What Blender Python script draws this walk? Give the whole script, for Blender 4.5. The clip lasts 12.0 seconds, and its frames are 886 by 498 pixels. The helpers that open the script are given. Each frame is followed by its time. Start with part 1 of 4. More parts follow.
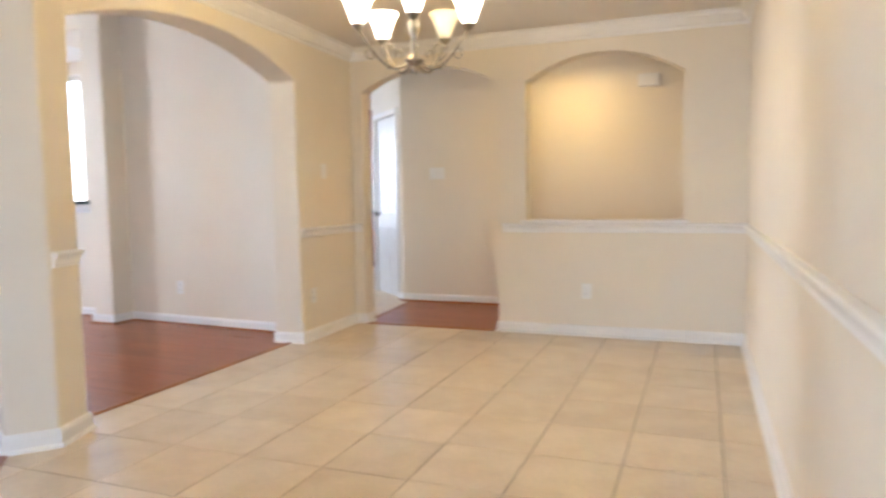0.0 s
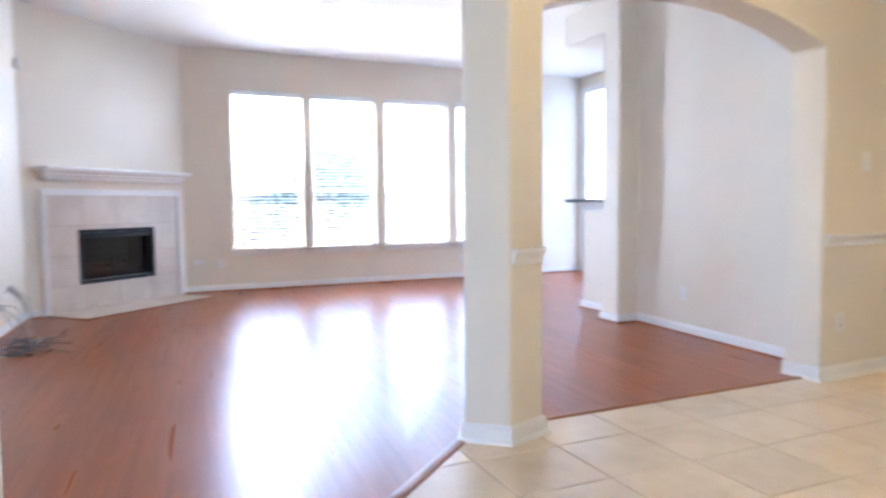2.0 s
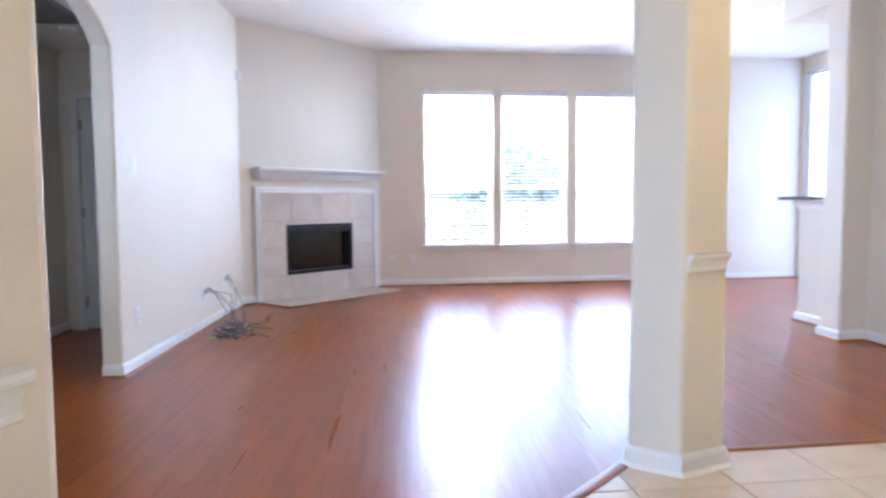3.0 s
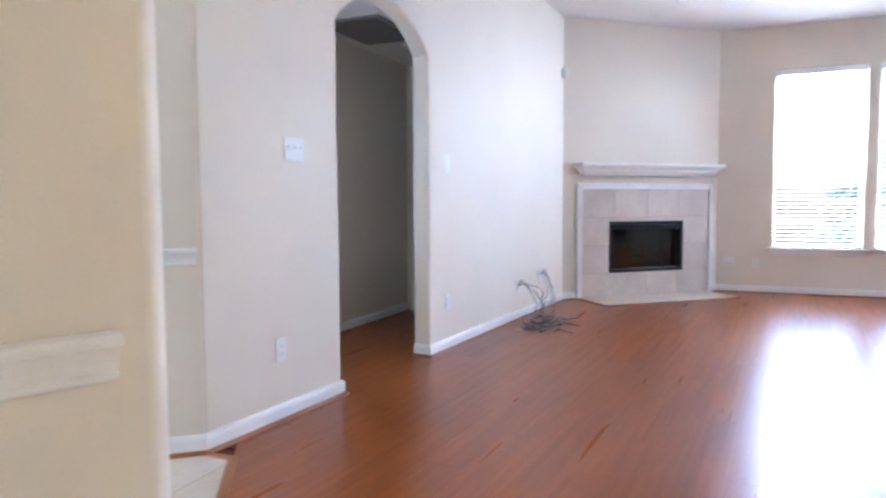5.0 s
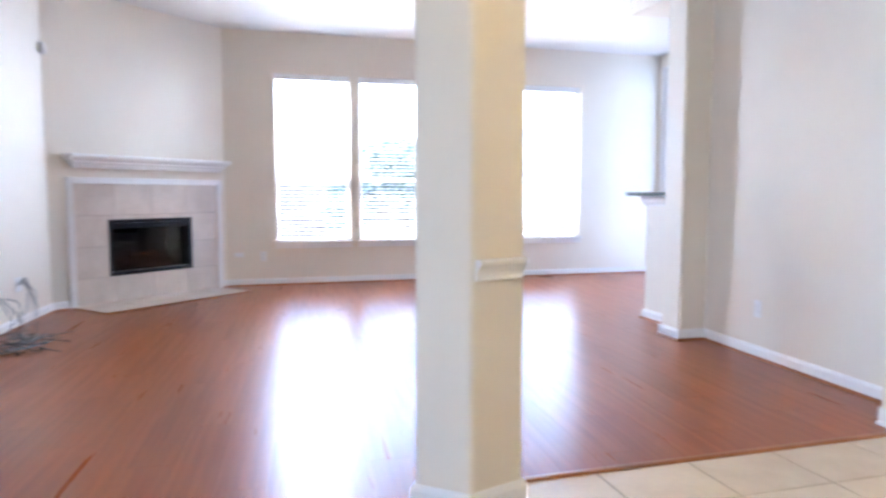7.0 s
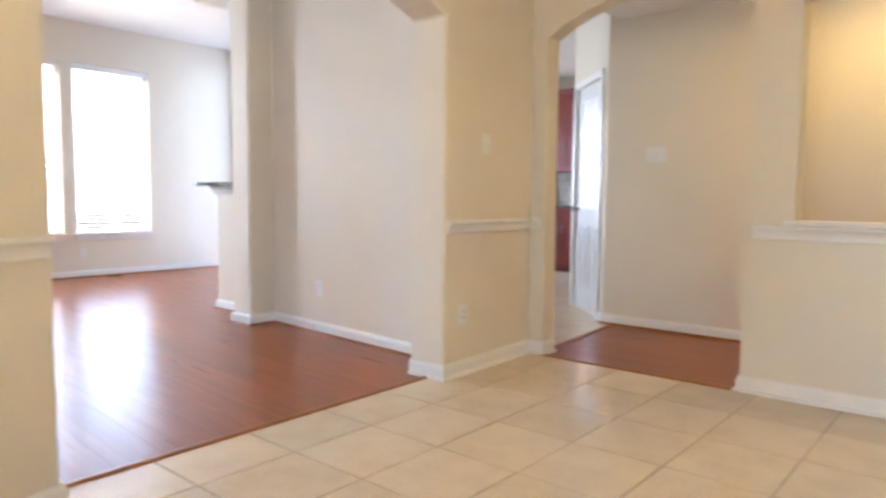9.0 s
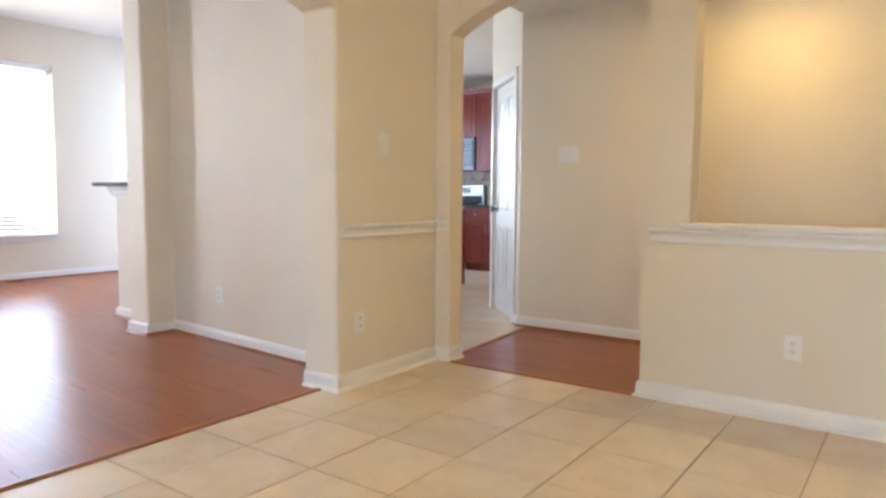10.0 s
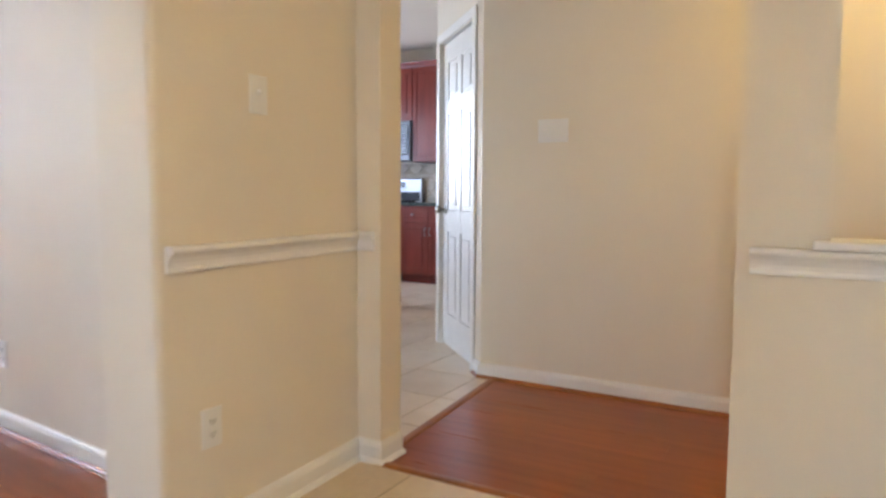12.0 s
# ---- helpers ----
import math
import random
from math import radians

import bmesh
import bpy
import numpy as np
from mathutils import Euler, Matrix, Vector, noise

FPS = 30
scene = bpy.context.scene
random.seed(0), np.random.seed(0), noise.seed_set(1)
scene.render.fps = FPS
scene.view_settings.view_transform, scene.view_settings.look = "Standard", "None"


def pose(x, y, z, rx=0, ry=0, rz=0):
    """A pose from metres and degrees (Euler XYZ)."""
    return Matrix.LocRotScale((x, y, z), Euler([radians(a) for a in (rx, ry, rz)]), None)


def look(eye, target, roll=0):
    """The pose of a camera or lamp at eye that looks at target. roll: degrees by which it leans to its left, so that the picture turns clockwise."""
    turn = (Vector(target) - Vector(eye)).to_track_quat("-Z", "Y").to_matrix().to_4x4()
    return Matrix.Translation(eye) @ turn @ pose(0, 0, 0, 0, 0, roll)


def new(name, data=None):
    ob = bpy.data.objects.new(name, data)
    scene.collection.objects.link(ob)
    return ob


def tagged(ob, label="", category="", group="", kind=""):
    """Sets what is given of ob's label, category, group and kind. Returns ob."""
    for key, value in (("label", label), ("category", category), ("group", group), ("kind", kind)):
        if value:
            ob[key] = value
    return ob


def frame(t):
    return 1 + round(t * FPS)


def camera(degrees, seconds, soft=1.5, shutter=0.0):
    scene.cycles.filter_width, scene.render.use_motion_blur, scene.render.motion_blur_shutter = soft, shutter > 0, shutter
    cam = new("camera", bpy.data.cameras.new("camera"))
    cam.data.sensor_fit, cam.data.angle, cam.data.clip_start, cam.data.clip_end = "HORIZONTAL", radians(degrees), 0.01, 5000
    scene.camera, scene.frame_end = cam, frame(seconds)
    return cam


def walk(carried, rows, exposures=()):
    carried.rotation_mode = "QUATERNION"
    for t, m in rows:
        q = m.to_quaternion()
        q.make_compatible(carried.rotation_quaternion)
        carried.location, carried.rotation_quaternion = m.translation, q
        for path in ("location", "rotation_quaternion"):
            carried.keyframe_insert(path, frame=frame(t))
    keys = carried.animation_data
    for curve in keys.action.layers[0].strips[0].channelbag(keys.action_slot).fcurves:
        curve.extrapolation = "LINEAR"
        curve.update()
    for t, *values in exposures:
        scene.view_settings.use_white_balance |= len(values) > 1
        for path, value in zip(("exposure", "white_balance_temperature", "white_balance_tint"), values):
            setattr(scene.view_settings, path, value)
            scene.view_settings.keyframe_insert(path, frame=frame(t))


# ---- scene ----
cam = camera(66.8, 12.0, soft=2.6, shutter=0.5)
PATH = [
    (0, (0.387, -0.179, 1.129), (-0.334, 1.68, 0.975), -0.9),
    (0.5, (0.363, 0.062, 1.106), (-0.701, 1.749, 0.959), -0.9),
    (1, (0.3, 0.252, 1.113), (-1.036, 1.732, 0.97), -1.0),
    (1.5, (0.212, 0.344, 1.09), (-1.36, 1.572, 0.95), -0.9),
    (2, (0.256, 0.51, 1.108), (-1.568, 1.321, 0.976), -0.5),
    (2.5, (0.235, 0.649, 1.09), (-1.695, 1.159, 0.96), -0.4),
    (3, (0.137, 0.751, 1.112), (-1.844, 0.987, 0.976), -0.4),
    (3.5, (0.062, 0.928, 1.093), (-1.933, 0.895, 0.957), -0.2),
    (3.7, (0.046, 0.958, 1.094), (-1.948, 0.797, 0.957), -0.3),
    (4.1, (0.013, 1.017, 1.094), (-1.936, 0.570, 0.957), -0.3),
    (4.5, (-0.019, 1.077, 1.094), (-1.890, 0.370, 0.957), -0.3),
    (4.9, (-0.051, 1.136, 1.094), (-1.883, 0.333, 0.957), -0.3),
    (5.3, (-0.084, 1.195, 1.094), (-1.990, 0.591, 0.957), -0.3),
    (5.5, (-0.100, 1.225, 1.095), (-2.048, 0.836, 0.956), -0.3),
    (5.7, (-0.141, 1.262, 1.123), (-2.122, 1.033, 0.974), 0.3),
    (6, (-0.178, 1.256, 1.131), (-2.172, 1.224, 0.977), 0.1),
    (6.3, (-0.205, 1.264, 1.13), (-2.195, 1.392, 0.973), 0.1),
    (6.5, (-0.223, 1.274, 1.128), (-2.203, 1.51, 0.972), 0.2),
    (7, (-0.243, 1.315, 1.123), (-2.162, 1.855, 0.964), -0.0),
    (9, (-0.119, 1.408, 1.039), (-1.405, 2.932, 0.884), 0.5),
    (9.5, (-0.021, 1.516, 1.033), (-1.178, 3.14, 0.879), 0.6),
    (10, (0.005, 1.715, 1.065), (-1.159, 3.334, 0.905), 0.4),
    (10.5, (-0.241, 2.043, 1.066), (-1.373, 3.684, 0.906), 0.4),
    (11, (-0.487, 2.387, 1.041), (-1.577, 4.056, 0.877), 0.3),
    (11.5, (-0.725, 2.73, 1.04), (-1.807, 4.404, 0.871), 0.2),
    (12, (-0.971, 3.108, 1.057), (-1.965, 4.836, 0.888), 0.3),
]
walk(cam, [(t, look(eye, target, roll)) for t, eye, target, roll in PATH], [(0.0, 4.12, 6250, 15), (1.5, 4.19, 5650, 14), (2.5, 4.25, 5350, 15), (3.5, 4.22, 5350, 16), (7.0, 4.25, 5400, 15), (9.0, 4.08, 6200, 14), (10.5, 4.02, 6350, 13), (12.0, 3.98, 6300, 14)])

# ---- world, sun and large lights ----
world = bpy.data.worlds.new("sky")
scene.world = world
world.use_nodes = True
wn = world.node_tree.nodes
sky = wn.new("ShaderNodeTexSky")
sky.sky_type = "NISHITA"
sky.sun_disc = False
sky.sun_elevation = radians(60)
sky.sun_rotation = radians(268)
wn["Background"].inputs[1].default_value = 0.10
world.node_tree.links.new(sky.outputs[0], wn["Background"].inputs[0])
sun = new("sun", bpy.data.lights.new("sun", "SUN"))
sun.data.energy, sun.data.angle, sun.data.color = 2.2, radians(0.5), (1.0, 0.95, 0.88)
sun_way = Vector((0.9994 * math.cos(radians(60)), 0.0349 * math.cos(radians(60)), -math.sin(radians(60))))
sun.matrix_world = look((0, 0, 20), Vector((0, 0, 20)) + sun_way)


def lamp(name, kind, place, watts, colour, size=0.05):
    ob = new(name, bpy.data.lights.new(name, kind))
    ob.location = place
    ob.data.energy, ob.data.color = watts, colour
    ob.data.shadow_soft_size = size
    return ob


WARM = (1.0, 0.69, 0.19)
DAY = (0.70, 0.82, 1.0)
SHADE_SKY = (0.52, 0.69, 1.0)


def sky_in_window(y0, y1, z0, z1, strength):
    """The sky's light in an opening of the window wall, just outside the glass."""
    ob = new("sky_or_fill_light", bpy.data.lights.new("sky_or_fill_light", "AREA"))
    ob.data.shape, ob.data.size, ob.data.size_y = "RECTANGLE", y1 - y0, z1 - z0
    ob.data.energy, ob.data.color = strength * math.pi * (y1 - y0) * (z1 - z0), DAY
    ob.matrix_world = look((-9.06, (y0 + y1) / 2, (z0 + z1) / 2), (0, (y0 + y1) / 2, (z0 + z1) / 2))
    return ob


for y0, y1, z0, strength in ((1.60, 2.505, 1.70, 2.8), (2.645, 3.54, 1.95, 0.65), (3.70, 4.655, 0.56, 0.20), (4.83, 5.74, 0.80, 0.18)):
    sky_in_window(y0, y1, z0, 2.61, strength)
door_sky = new("sky_or_fill_light", bpy.data.lights.new("sky_or_fill_light", "AREA"))
door_sky.data.shape, door_sky.data.size, door_sky.data.size_y = "RECTANGLE", 0.8, 2.8
door_sky.data.energy, door_sky.data.color = 0.3 * math.pi * 0.8 * 2.8, SHADE_SKY
door_sky.matrix_world = look((-8.35, 7.18, 1.5), (-8.35, 0, 1.5))
entry_sky = new("sky_or_fill_light", bpy.data.lights.new("sky_or_fill_light", "AREA"))
entry_sky.data.shape, entry_sky.data.size, entry_sky.data.size_y = "RECTANGLE", 1.1, 1.9
entry_sky.data.energy, entry_sky.data.color = 0.85 * math.pi * 1.1 * 1.9, SHADE_SKY
entry_sky.matrix_world = look((-0.06, -3.76, 1.15), (-0.06, 0, 1.15))
kitchen_sky = new("sky_or_fill_light", bpy.data.lights.new("sky_or_fill_light", "AREA"))
kitchen_sky.data.shape, kitchen_sky.data.size, kitchen_sky.data.size_y = "RECTANGLE", 1.7, 1.1
kitchen_sky.data.energy, kitchen_sky.data.color = 0.6 * math.pi * 1.7 * 1.1, SHADE_SKY
kitchen_sky.matrix_world = look((-6.66, 8.5, 1.6), (0, 8.5, 1.6))
# added fill lamp behind an invented opening, to brighten the passage
hall_fill = new("sky_or_fill_light", bpy.data.lights.new("sky_or_fill_light", "AREA"))
hall_fill.data.shape, hall_fill.data.size, hall_fill.data.size_y = "RECTANGLE", 0.76, 1.08
hall_fill.data.energy, hall_fill.data.color = 0.28 * math.pi * 0.76 * 1.08, SHADE_SKY
hall_fill.matrix_world = look((-3.2, -2.02, 1.5), (-3.2, 0, 1.5))


# ---- materials ----
def material(name, colour, rough=0.6, metal=0.0, vary=0.06, scale=6.0, fine=90.0, bump=0.15, depth=0.002, stretch=(1, 1, 1), other=None, rand=0.0, coat=0.0, spec=0.5, offset=False):
    """A surface with broad tone variation, fine grain, relief and a difference from piece to piece."""
    m = bpy.data.materials.new(name)
    m.use_nodes = True
    nt = m.node_tree
    n, l = nt.nodes, nt.links
    b = n["Principled BSDF"]
    b.inputs["Roughness"].default_value = rough
    b.inputs["Metallic"].default_value = metal
    b.inputs["Specular IOR Level"].default_value = spec
    b.inputs["Coat Weight"].default_value = coat
    b.inputs["Coat Roughness"].default_value = 0.08
    tc = n.new("ShaderNodeTexCoord")
    mp = n.new("ShaderNodeMapping")
    mp.inputs["Scale"].default_value = stretch
    l.new(tc.outputs["Object"], mp.inputs["Vector"])
    info = n.new("ShaderNodeObjectInfo")
    if offset:
        mul = n.new("ShaderNodeMath")
        mul.operation = "MULTIPLY"
        mul.inputs[1].default_value = 37.0
        comb = n.new("ShaderNodeCombineXYZ")
        l.new(info.outputs["Random"], mul.inputs[0])
        for k in range(3):
            l.new(mul.outputs[0], comb.inputs[k])
        l.new(comb.outputs[0], mp.inputs["Location"])
    big = n.new("ShaderNodeTexNoise")
    big.inputs["Scale"].default_value = scale
    big.inputs["Detail"].default_value = 4
    small = n.new("ShaderNodeTexNoise")
    small.inputs["Scale"].default_value = fine
    small.inputs["Detail"].default_value = 3
    l.new(mp.outputs[0], big.inputs["Vector"])
    l.new(mp.outputs[0], small.inputs["Vector"])
    mix = n.new("ShaderNodeMix")
    mix.data_type = "RGBA"
    other = other or tuple(max(0, c * (1 - 3 * vary)) for c in colour)
    mix.inputs[6].default_value = (*colour, 1)
    mix.inputs[7].default_value = (*other, 1)
    ramp = n.new("ShaderNodeMapRange")
    ramp.inputs[1].default_value, ramp.inputs[2].default_value = 0.38, 0.68
    l.new(big.outputs[0], ramp.inputs[0])
    l.new(ramp.outputs[0], mix.inputs[0])
    hsv = n.new("ShaderNodeHueSaturation")
    l.new(mix.outputs[2], hsv.inputs["Color"])
    val = n.new("ShaderNodeMapRange")
    val.inputs[1].default_value, val.inputs[2].default_value = 0.3, 0.7
    val.inputs[3].default_value, val.inputs[4].default_value = 1 - vary, 1 + vary
    l.new(small.outputs[0], val.inputs[0])
    last = val.outputs[0]
    if rand:
        piece = n.new("ShaderNodeMapRange")
        piece.inputs[3].default_value, piece.inputs[4].default_value = 1 - rand, 1 + rand
        l.new(info.outputs["Random"], piece.inputs[0])
        both = n.new("ShaderNodeMath")
        both.operation = "MULTIPLY"
        l.new(last, both.inputs[0])
        l.new(piece.outputs[0], both.inputs[1])
        last = both.outputs[0]
    l.new(last, hsv.inputs["Value"])
    l.new(hsv.outputs[0], b.inputs["Base Color"])
    wear = n.new("ShaderNodeMapRange")
    wear.inputs[3].default_value, wear.inputs[4].default_value = rough * 0.88, min(1, rough * 1.15)
    l.new(big.outputs[0], wear.inputs[0])
    l.new(wear.outputs[0], b.inputs["Roughness"])
    if bump:
        bm_ = n.new("ShaderNodeBump")
        bm_.inputs["Strength"].default_value = bump
        bm_.inputs["Distance"].default_value = depth
        l.new(small.outputs[0], bm_.inputs["Height"])
        l.new(bm_.outputs[0], b.inputs["Normal"])
    return m


def glowing(name, colour, strength):
    m = bpy.data.materials.new(name)
    m.use_nodes = True
    b = m.node_tree.nodes["Principled BSDF"]
    b.inputs["Base Color"].default_value = (0.9, 0.85, 0.75, 1)
    b.inputs["Roughness"].default_value = 0.35
    b.inputs["Emission Color"].default_value = (*colour, 1)
    b.inputs["Emission Strength"].default_value = strength
    return m


def clear(name, colour=(1, 1, 1), rough=0.0):
    m = bpy.data.materials.new(name)
    m.use_nodes = True
    b = m.node_tree.nodes["Principled BSDF"]
    b.inputs["Base Color"].default_value = (*colour, 1)
    b.inputs["Roughness"].default_value = rough
    b.inputs["Transmission Weight"].default_value = 1.0
    b.inputs["IOR"].default_value = 1.45
    return m


PAINT = material("wall_paint", (0.79, 0.715, 0.595), 0.62, vary=0.012, scale=1.3, fine=160, bump=0.12, depth=0.0012)
CEIL = material("ceiling_paint", (0.82, 0.79, 0.74), 0.8, vary=0.012, scale=1.5, fine=120, bump=0.2, depth=0.002)
TRIM = material("white_trim_paint", (0.84, 0.82, 0.79), 0.42, vary=0.015, scale=3, fine=60, bump=0.05, depth=0.0006)
TILE = material("cream_floor_tile", (0.70, 0.585, 0.44), 0.3, vary=0.035, scale=5, fine=45, bump=0.06, depth=0.001, other=(0.63, 0.51, 0.37), rand=0.05, offset=True)
GROUT = material("floor_grout", (0.42, 0.34, 0.25), 0.9, vary=0.08, scale=9, fine=200, bump=0.3)
LAMINATE = material("reddish_laminate", (0.31, 0.080, 0.0135), 0.285, spec=0.42, vary=0.08, scale=3.0, fine=14, bump=0.0, stretch=(0.35, 9, 9), other=(0.245, 0.059, 0.0105), rand=0.07, offset=True)
MOULD = material("brown_wood_moulding", (0.36, 0.125, 0.030), 0.35, vary=0.1, scale=4, fine=40, stretch=(1, 1, 1), bump=0.05)
SUB = material("subfloor", (0.16, 0.050, 0.016), 0.7)


# ---- helpers for building ----
def part(name, bm, mat, parent=None, label="", smooth=False):
    me = bpy.data.meshes.new(name)
    bmesh.ops.recalc_face_normals(bm, faces=bm.faces)
    bm.to_mesh(me)
    bm.free()
    me.materials.append(mat)
    if smooth:
        for p in me.polygons:
            p.use_smooth = True
    ob = new(name, me)
    if parent:
        ob.parent = parent
        ob.matrix_parent_inverse = Matrix.Identity(4) if parent.type == "MESH" else parent.matrix_basis.inverted()
    if label:
        ob["label"] = label
    return ob


def thing(name, label, category, place=(0, 0, 0), group="", kind=""):
    ob = new(name)
    ob.empty_display_size = 0.1
    ob.matrix_basis = Matrix.Translation(place)
    return tagged(ob, label, category, group, kind)


def structure(name, bm, mat, label, category, smooth=False):
    return tagged(part(name, bm, mat, None, "", smooth), label, category, "", "structure")


def rounded(ob, width=0.004, segments=2, angle=40):
    m = ob.modifiers.new("edges", "BEVEL")
    m.width, m.segments, m.limit_method, m.angle_limit = width, segments, "ANGLE", radians(angle)
    m.harden_normals = False
    return ob


def box(bm, x0, x1, y0, y1, z0, z1, m=None, bevel=0.0):
    vs = [bm.verts.new((x, y, z)) for z in (z0, z1) for x, y in ((x0, y0), (x1, y0), (x1, y1), (x0, y1))]
    fs = [bm.faces.new([vs[i] for i in f]) for f in ((3, 2, 1, 0), (4, 5, 6, 7), (0, 1, 5, 4), (1, 2, 6, 5), (2, 3, 7, 6), (3, 0, 4, 7))]
    if bevel:
        es = list({e for f in fs for e in f.edges})
        r = bmesh.ops.bevel(bm, geom=es, offset=bevel, segments=1, affect="EDGES")
        vs = list({v for v in vs if v.is_valid} | set(r["verts"]))
    if m is not None:
        bmesh.ops.transform(bm, matrix=m, verts=vs)
    return vs


def boxes(*rows, m=None, bevel=0.0):
    bm = bmesh.new()
    for r in rows:
        box(bm, *r, m=m, bevel=bevel)
    return bm


def plan_prism(points, z0, z1):
    """A solid on a plan outline."""
    bm = bmesh.new()
    lo = [bm.verts.new((x, y, z0)) for x, y in points]
    hi = [bm.verts.new((x, y, z1)) for x, y in points]
    bm.faces.new(lo[::-1])
    bm.faces.new(hi)
    for i in range(len(points)):
        j = (i + 1) % len(points)
        bm.faces.new((lo[i], lo[j], hi[j], hi[i]))
    return bm


def panel(outer, holes, origin, along, thick):
    """An upright slab: outlines in (s, z) on the vertical plane through origin along a plan direction, thickened to the left of it."""
    d = Vector((*along, 0)).normalized()
    nrm = Vector((-d.y, d.x, 0)) * thick
    o = Vector((*origin, 0))
    bm = bmesh.new()
    es, loops = [], []
    for ring in (outer, *holes):
        vs = [bm.verts.new(o + d * s + Vector((0, 0, z))) for s, z in ring]
        loops.append(vs)
        es += [bm.edges.new((vs[i], vs[(i + 1) % len(vs)])) for i in range(len(vs))]
    bmesh.ops.triangle_fill(bm, edges=es, use_beauty=True, use_dissolve=True)
    front = list(bm.faces)
    back = {v: bm.verts.new(v.co + nrm) for v in list(bm.verts)}
    for f in front:
        bm.faces.new([back[v] for v in reversed(f.verts)])
    for vs in loops:
        for i in range(len(vs)):
            a, b = vs[i], vs[(i + 1) % len(vs)]
            bm.faces.new((a, b, back[b], back[a]))
    return bm


def arc(s0, s1, spring, peak, steps=18):
    """Points of a segmental arch from (s1, spring) over to (s0, spring)."""
    h, w = peak - spring, (s1 - s0) / 2
    r = (w * w + h * h) / (2 * h)
    a = math.asin(min(1, w / r))
    mid = (s0 + s1) / 2
    return [(mid + r * math.sin(a - 2 * a * i / steps), peak - r + r * math.cos(a - 2 * a * i / steps)) for i in range(steps + 1)]


def sweep(path, profile, closed=False):
    """A moulding: a profile of (out, z) carried along a plan path with mitred corners, out to the left of the path."""
    bm = bmesh.new()
    pts = [Vector(p) for p in path]
    n = len(pts)
    rings = []
    for i, p in enumerate(pts):
        dirs = []
        if i > 0 or closed:
            dirs.append((p - pts[i - 1]).normalized())
        if i < n - 1 or closed:
            dirs.append((pts[(i + 1) % n] - p).normalized())
        ns = [Vector((-d.y, d.x)) for d in dirs]
        m = sum(ns, Vector((0, 0))) / len(ns)
        m = m / max(0.2, m.length_squared)
        rings.append([bm.verts.new((p.x + m.x * o, p.y + m.y * o, z)) for o, z in profile])
    k = len(profile)
    for i in range(n if closed else n - 1):
        a, b = rings[i], rings[(i + 1) % n]
        for j in range(k):
            bm.faces.new((a[j], b[j], b[(j + 1) % k], a[(j + 1) % k]))
    if not closed:
        bm.faces.new(rings[0][::-1])
        bm.faces.new(rings[-1])
    return bm


def lathe(profile, steps=24, m=None):
    """A turned solid from (radius, z) points, from the bottom up."""
    bm = bmesh.new()
    rings = []
    for r, z in profile:
        rings.append([bm.verts.new((max(r, 1e-4) * math.cos(2 * math.pi * i / steps), max(r, 1e-4) * math.sin(2 * math.pi * i / steps), z)) for i in range(steps)])
    for a, b in zip(rings, rings[1:]):
        for i in range(steps):
            j = (i + 1) % steps
            bm.faces.new((a[i], a[j], b[j], b[i]))
    bm.faces.new(rings[0][::-1])
    bm.faces.new(rings[-1])
    if m is not None:
        bmesh.ops.transform(bm, matrix=m, verts=bm.verts)
    return bm


def tube(points, radius, sides=8, close=False):
    """A round bar along points in space."""
    bm = bmesh.new()
    pts = [Vector(p) for p in points]
    rings = []
    for i, p in enumerate(pts):
        d = (pts[min(i + 1, len(pts) - 1)] - pts[max(i - 1, 0)]).normalized()
        u = d.cross(Vector((0, 0, 1)))
        u = u.normalized() if u.length > 1e-3 else Vector((1, 0, 0))
        v = d.cross(u)
        rings.append([bm.verts.new(p + radius * (math.cos(2 * math.pi * k / sides) * u + math.sin(2 * math.pi * k / sides) * v)) for k in range(sides)])
    for a, b in zip(rings, rings[1:]):
        for i in range(sides):
            j = (i + 1) % sides
            bm.faces.new((a[i], a[j], b[j], b[i]))
    bm.faces.new(rings[0][::-1])
    bm.faces.new(rings[-1])
    return bm


def clip(poly, a, b):
    """The part of a plan polygon to the left of the line from a to b."""
    side = lambda p: (b[0] - a[0]) * (p[1] - a[1]) - (b[1] - a[1]) * (p[0] - a[0])
    out = []
    for i, p in enumerate(poly):
        q = poly[(i + 1) % len(poly)]
        sp, sq = side(p), side(q)
        if sp >= 0:
            out.append(p)
        if sp * sq < 0:
            f = sp / (sp - sq)
            out.append((p[0] + f * (q[0] - p[0]), p[1] + f * (q[1] - p[1])))
    return out


# ---- the plan ----
CEIL_L, CEIL_D, CEIL_K, CEIL_H = 3.12, 2.44, 2.80, 2.46
EAST, NORTH, WEST, BACK = 0.69, 5.20, -8.89, 6.50
SOUTH_A, SOUTH_B = (-2.38, -0.950), (-7.462, -0.578)
FIRE_O = (-7.55, -0.480)
FIRE_D = Vector((-1.34, 1.46)).normalized()


def left_x(y):
    return -2.47 - 0.030 * (y - 2.24)


# ---- walls ----
# dining room, wall with the arched doorway and the arched opening above the half wall
o = [(-2.70, 0), (-2.45, 0), (-2.45, 2.06)] + arc(-2.45, -1.20, 2.06, 2.245)[::-1][1:] + [(-1.20, 0), (0.80, 0), (0.80, CEIL_L), (-2.70, CEIL_L)]
h = [(-0.965, 0.907), (0.245, 0.907)] + arc(-0.965, 0.245, 2.05, 2.235)
structure("wall_north", panel(o, [h], (0, NORTH), (1, 0), 0.14), PAINT, "cream painted wall with an arched doorway and an arched opening above a half wall", "wall")
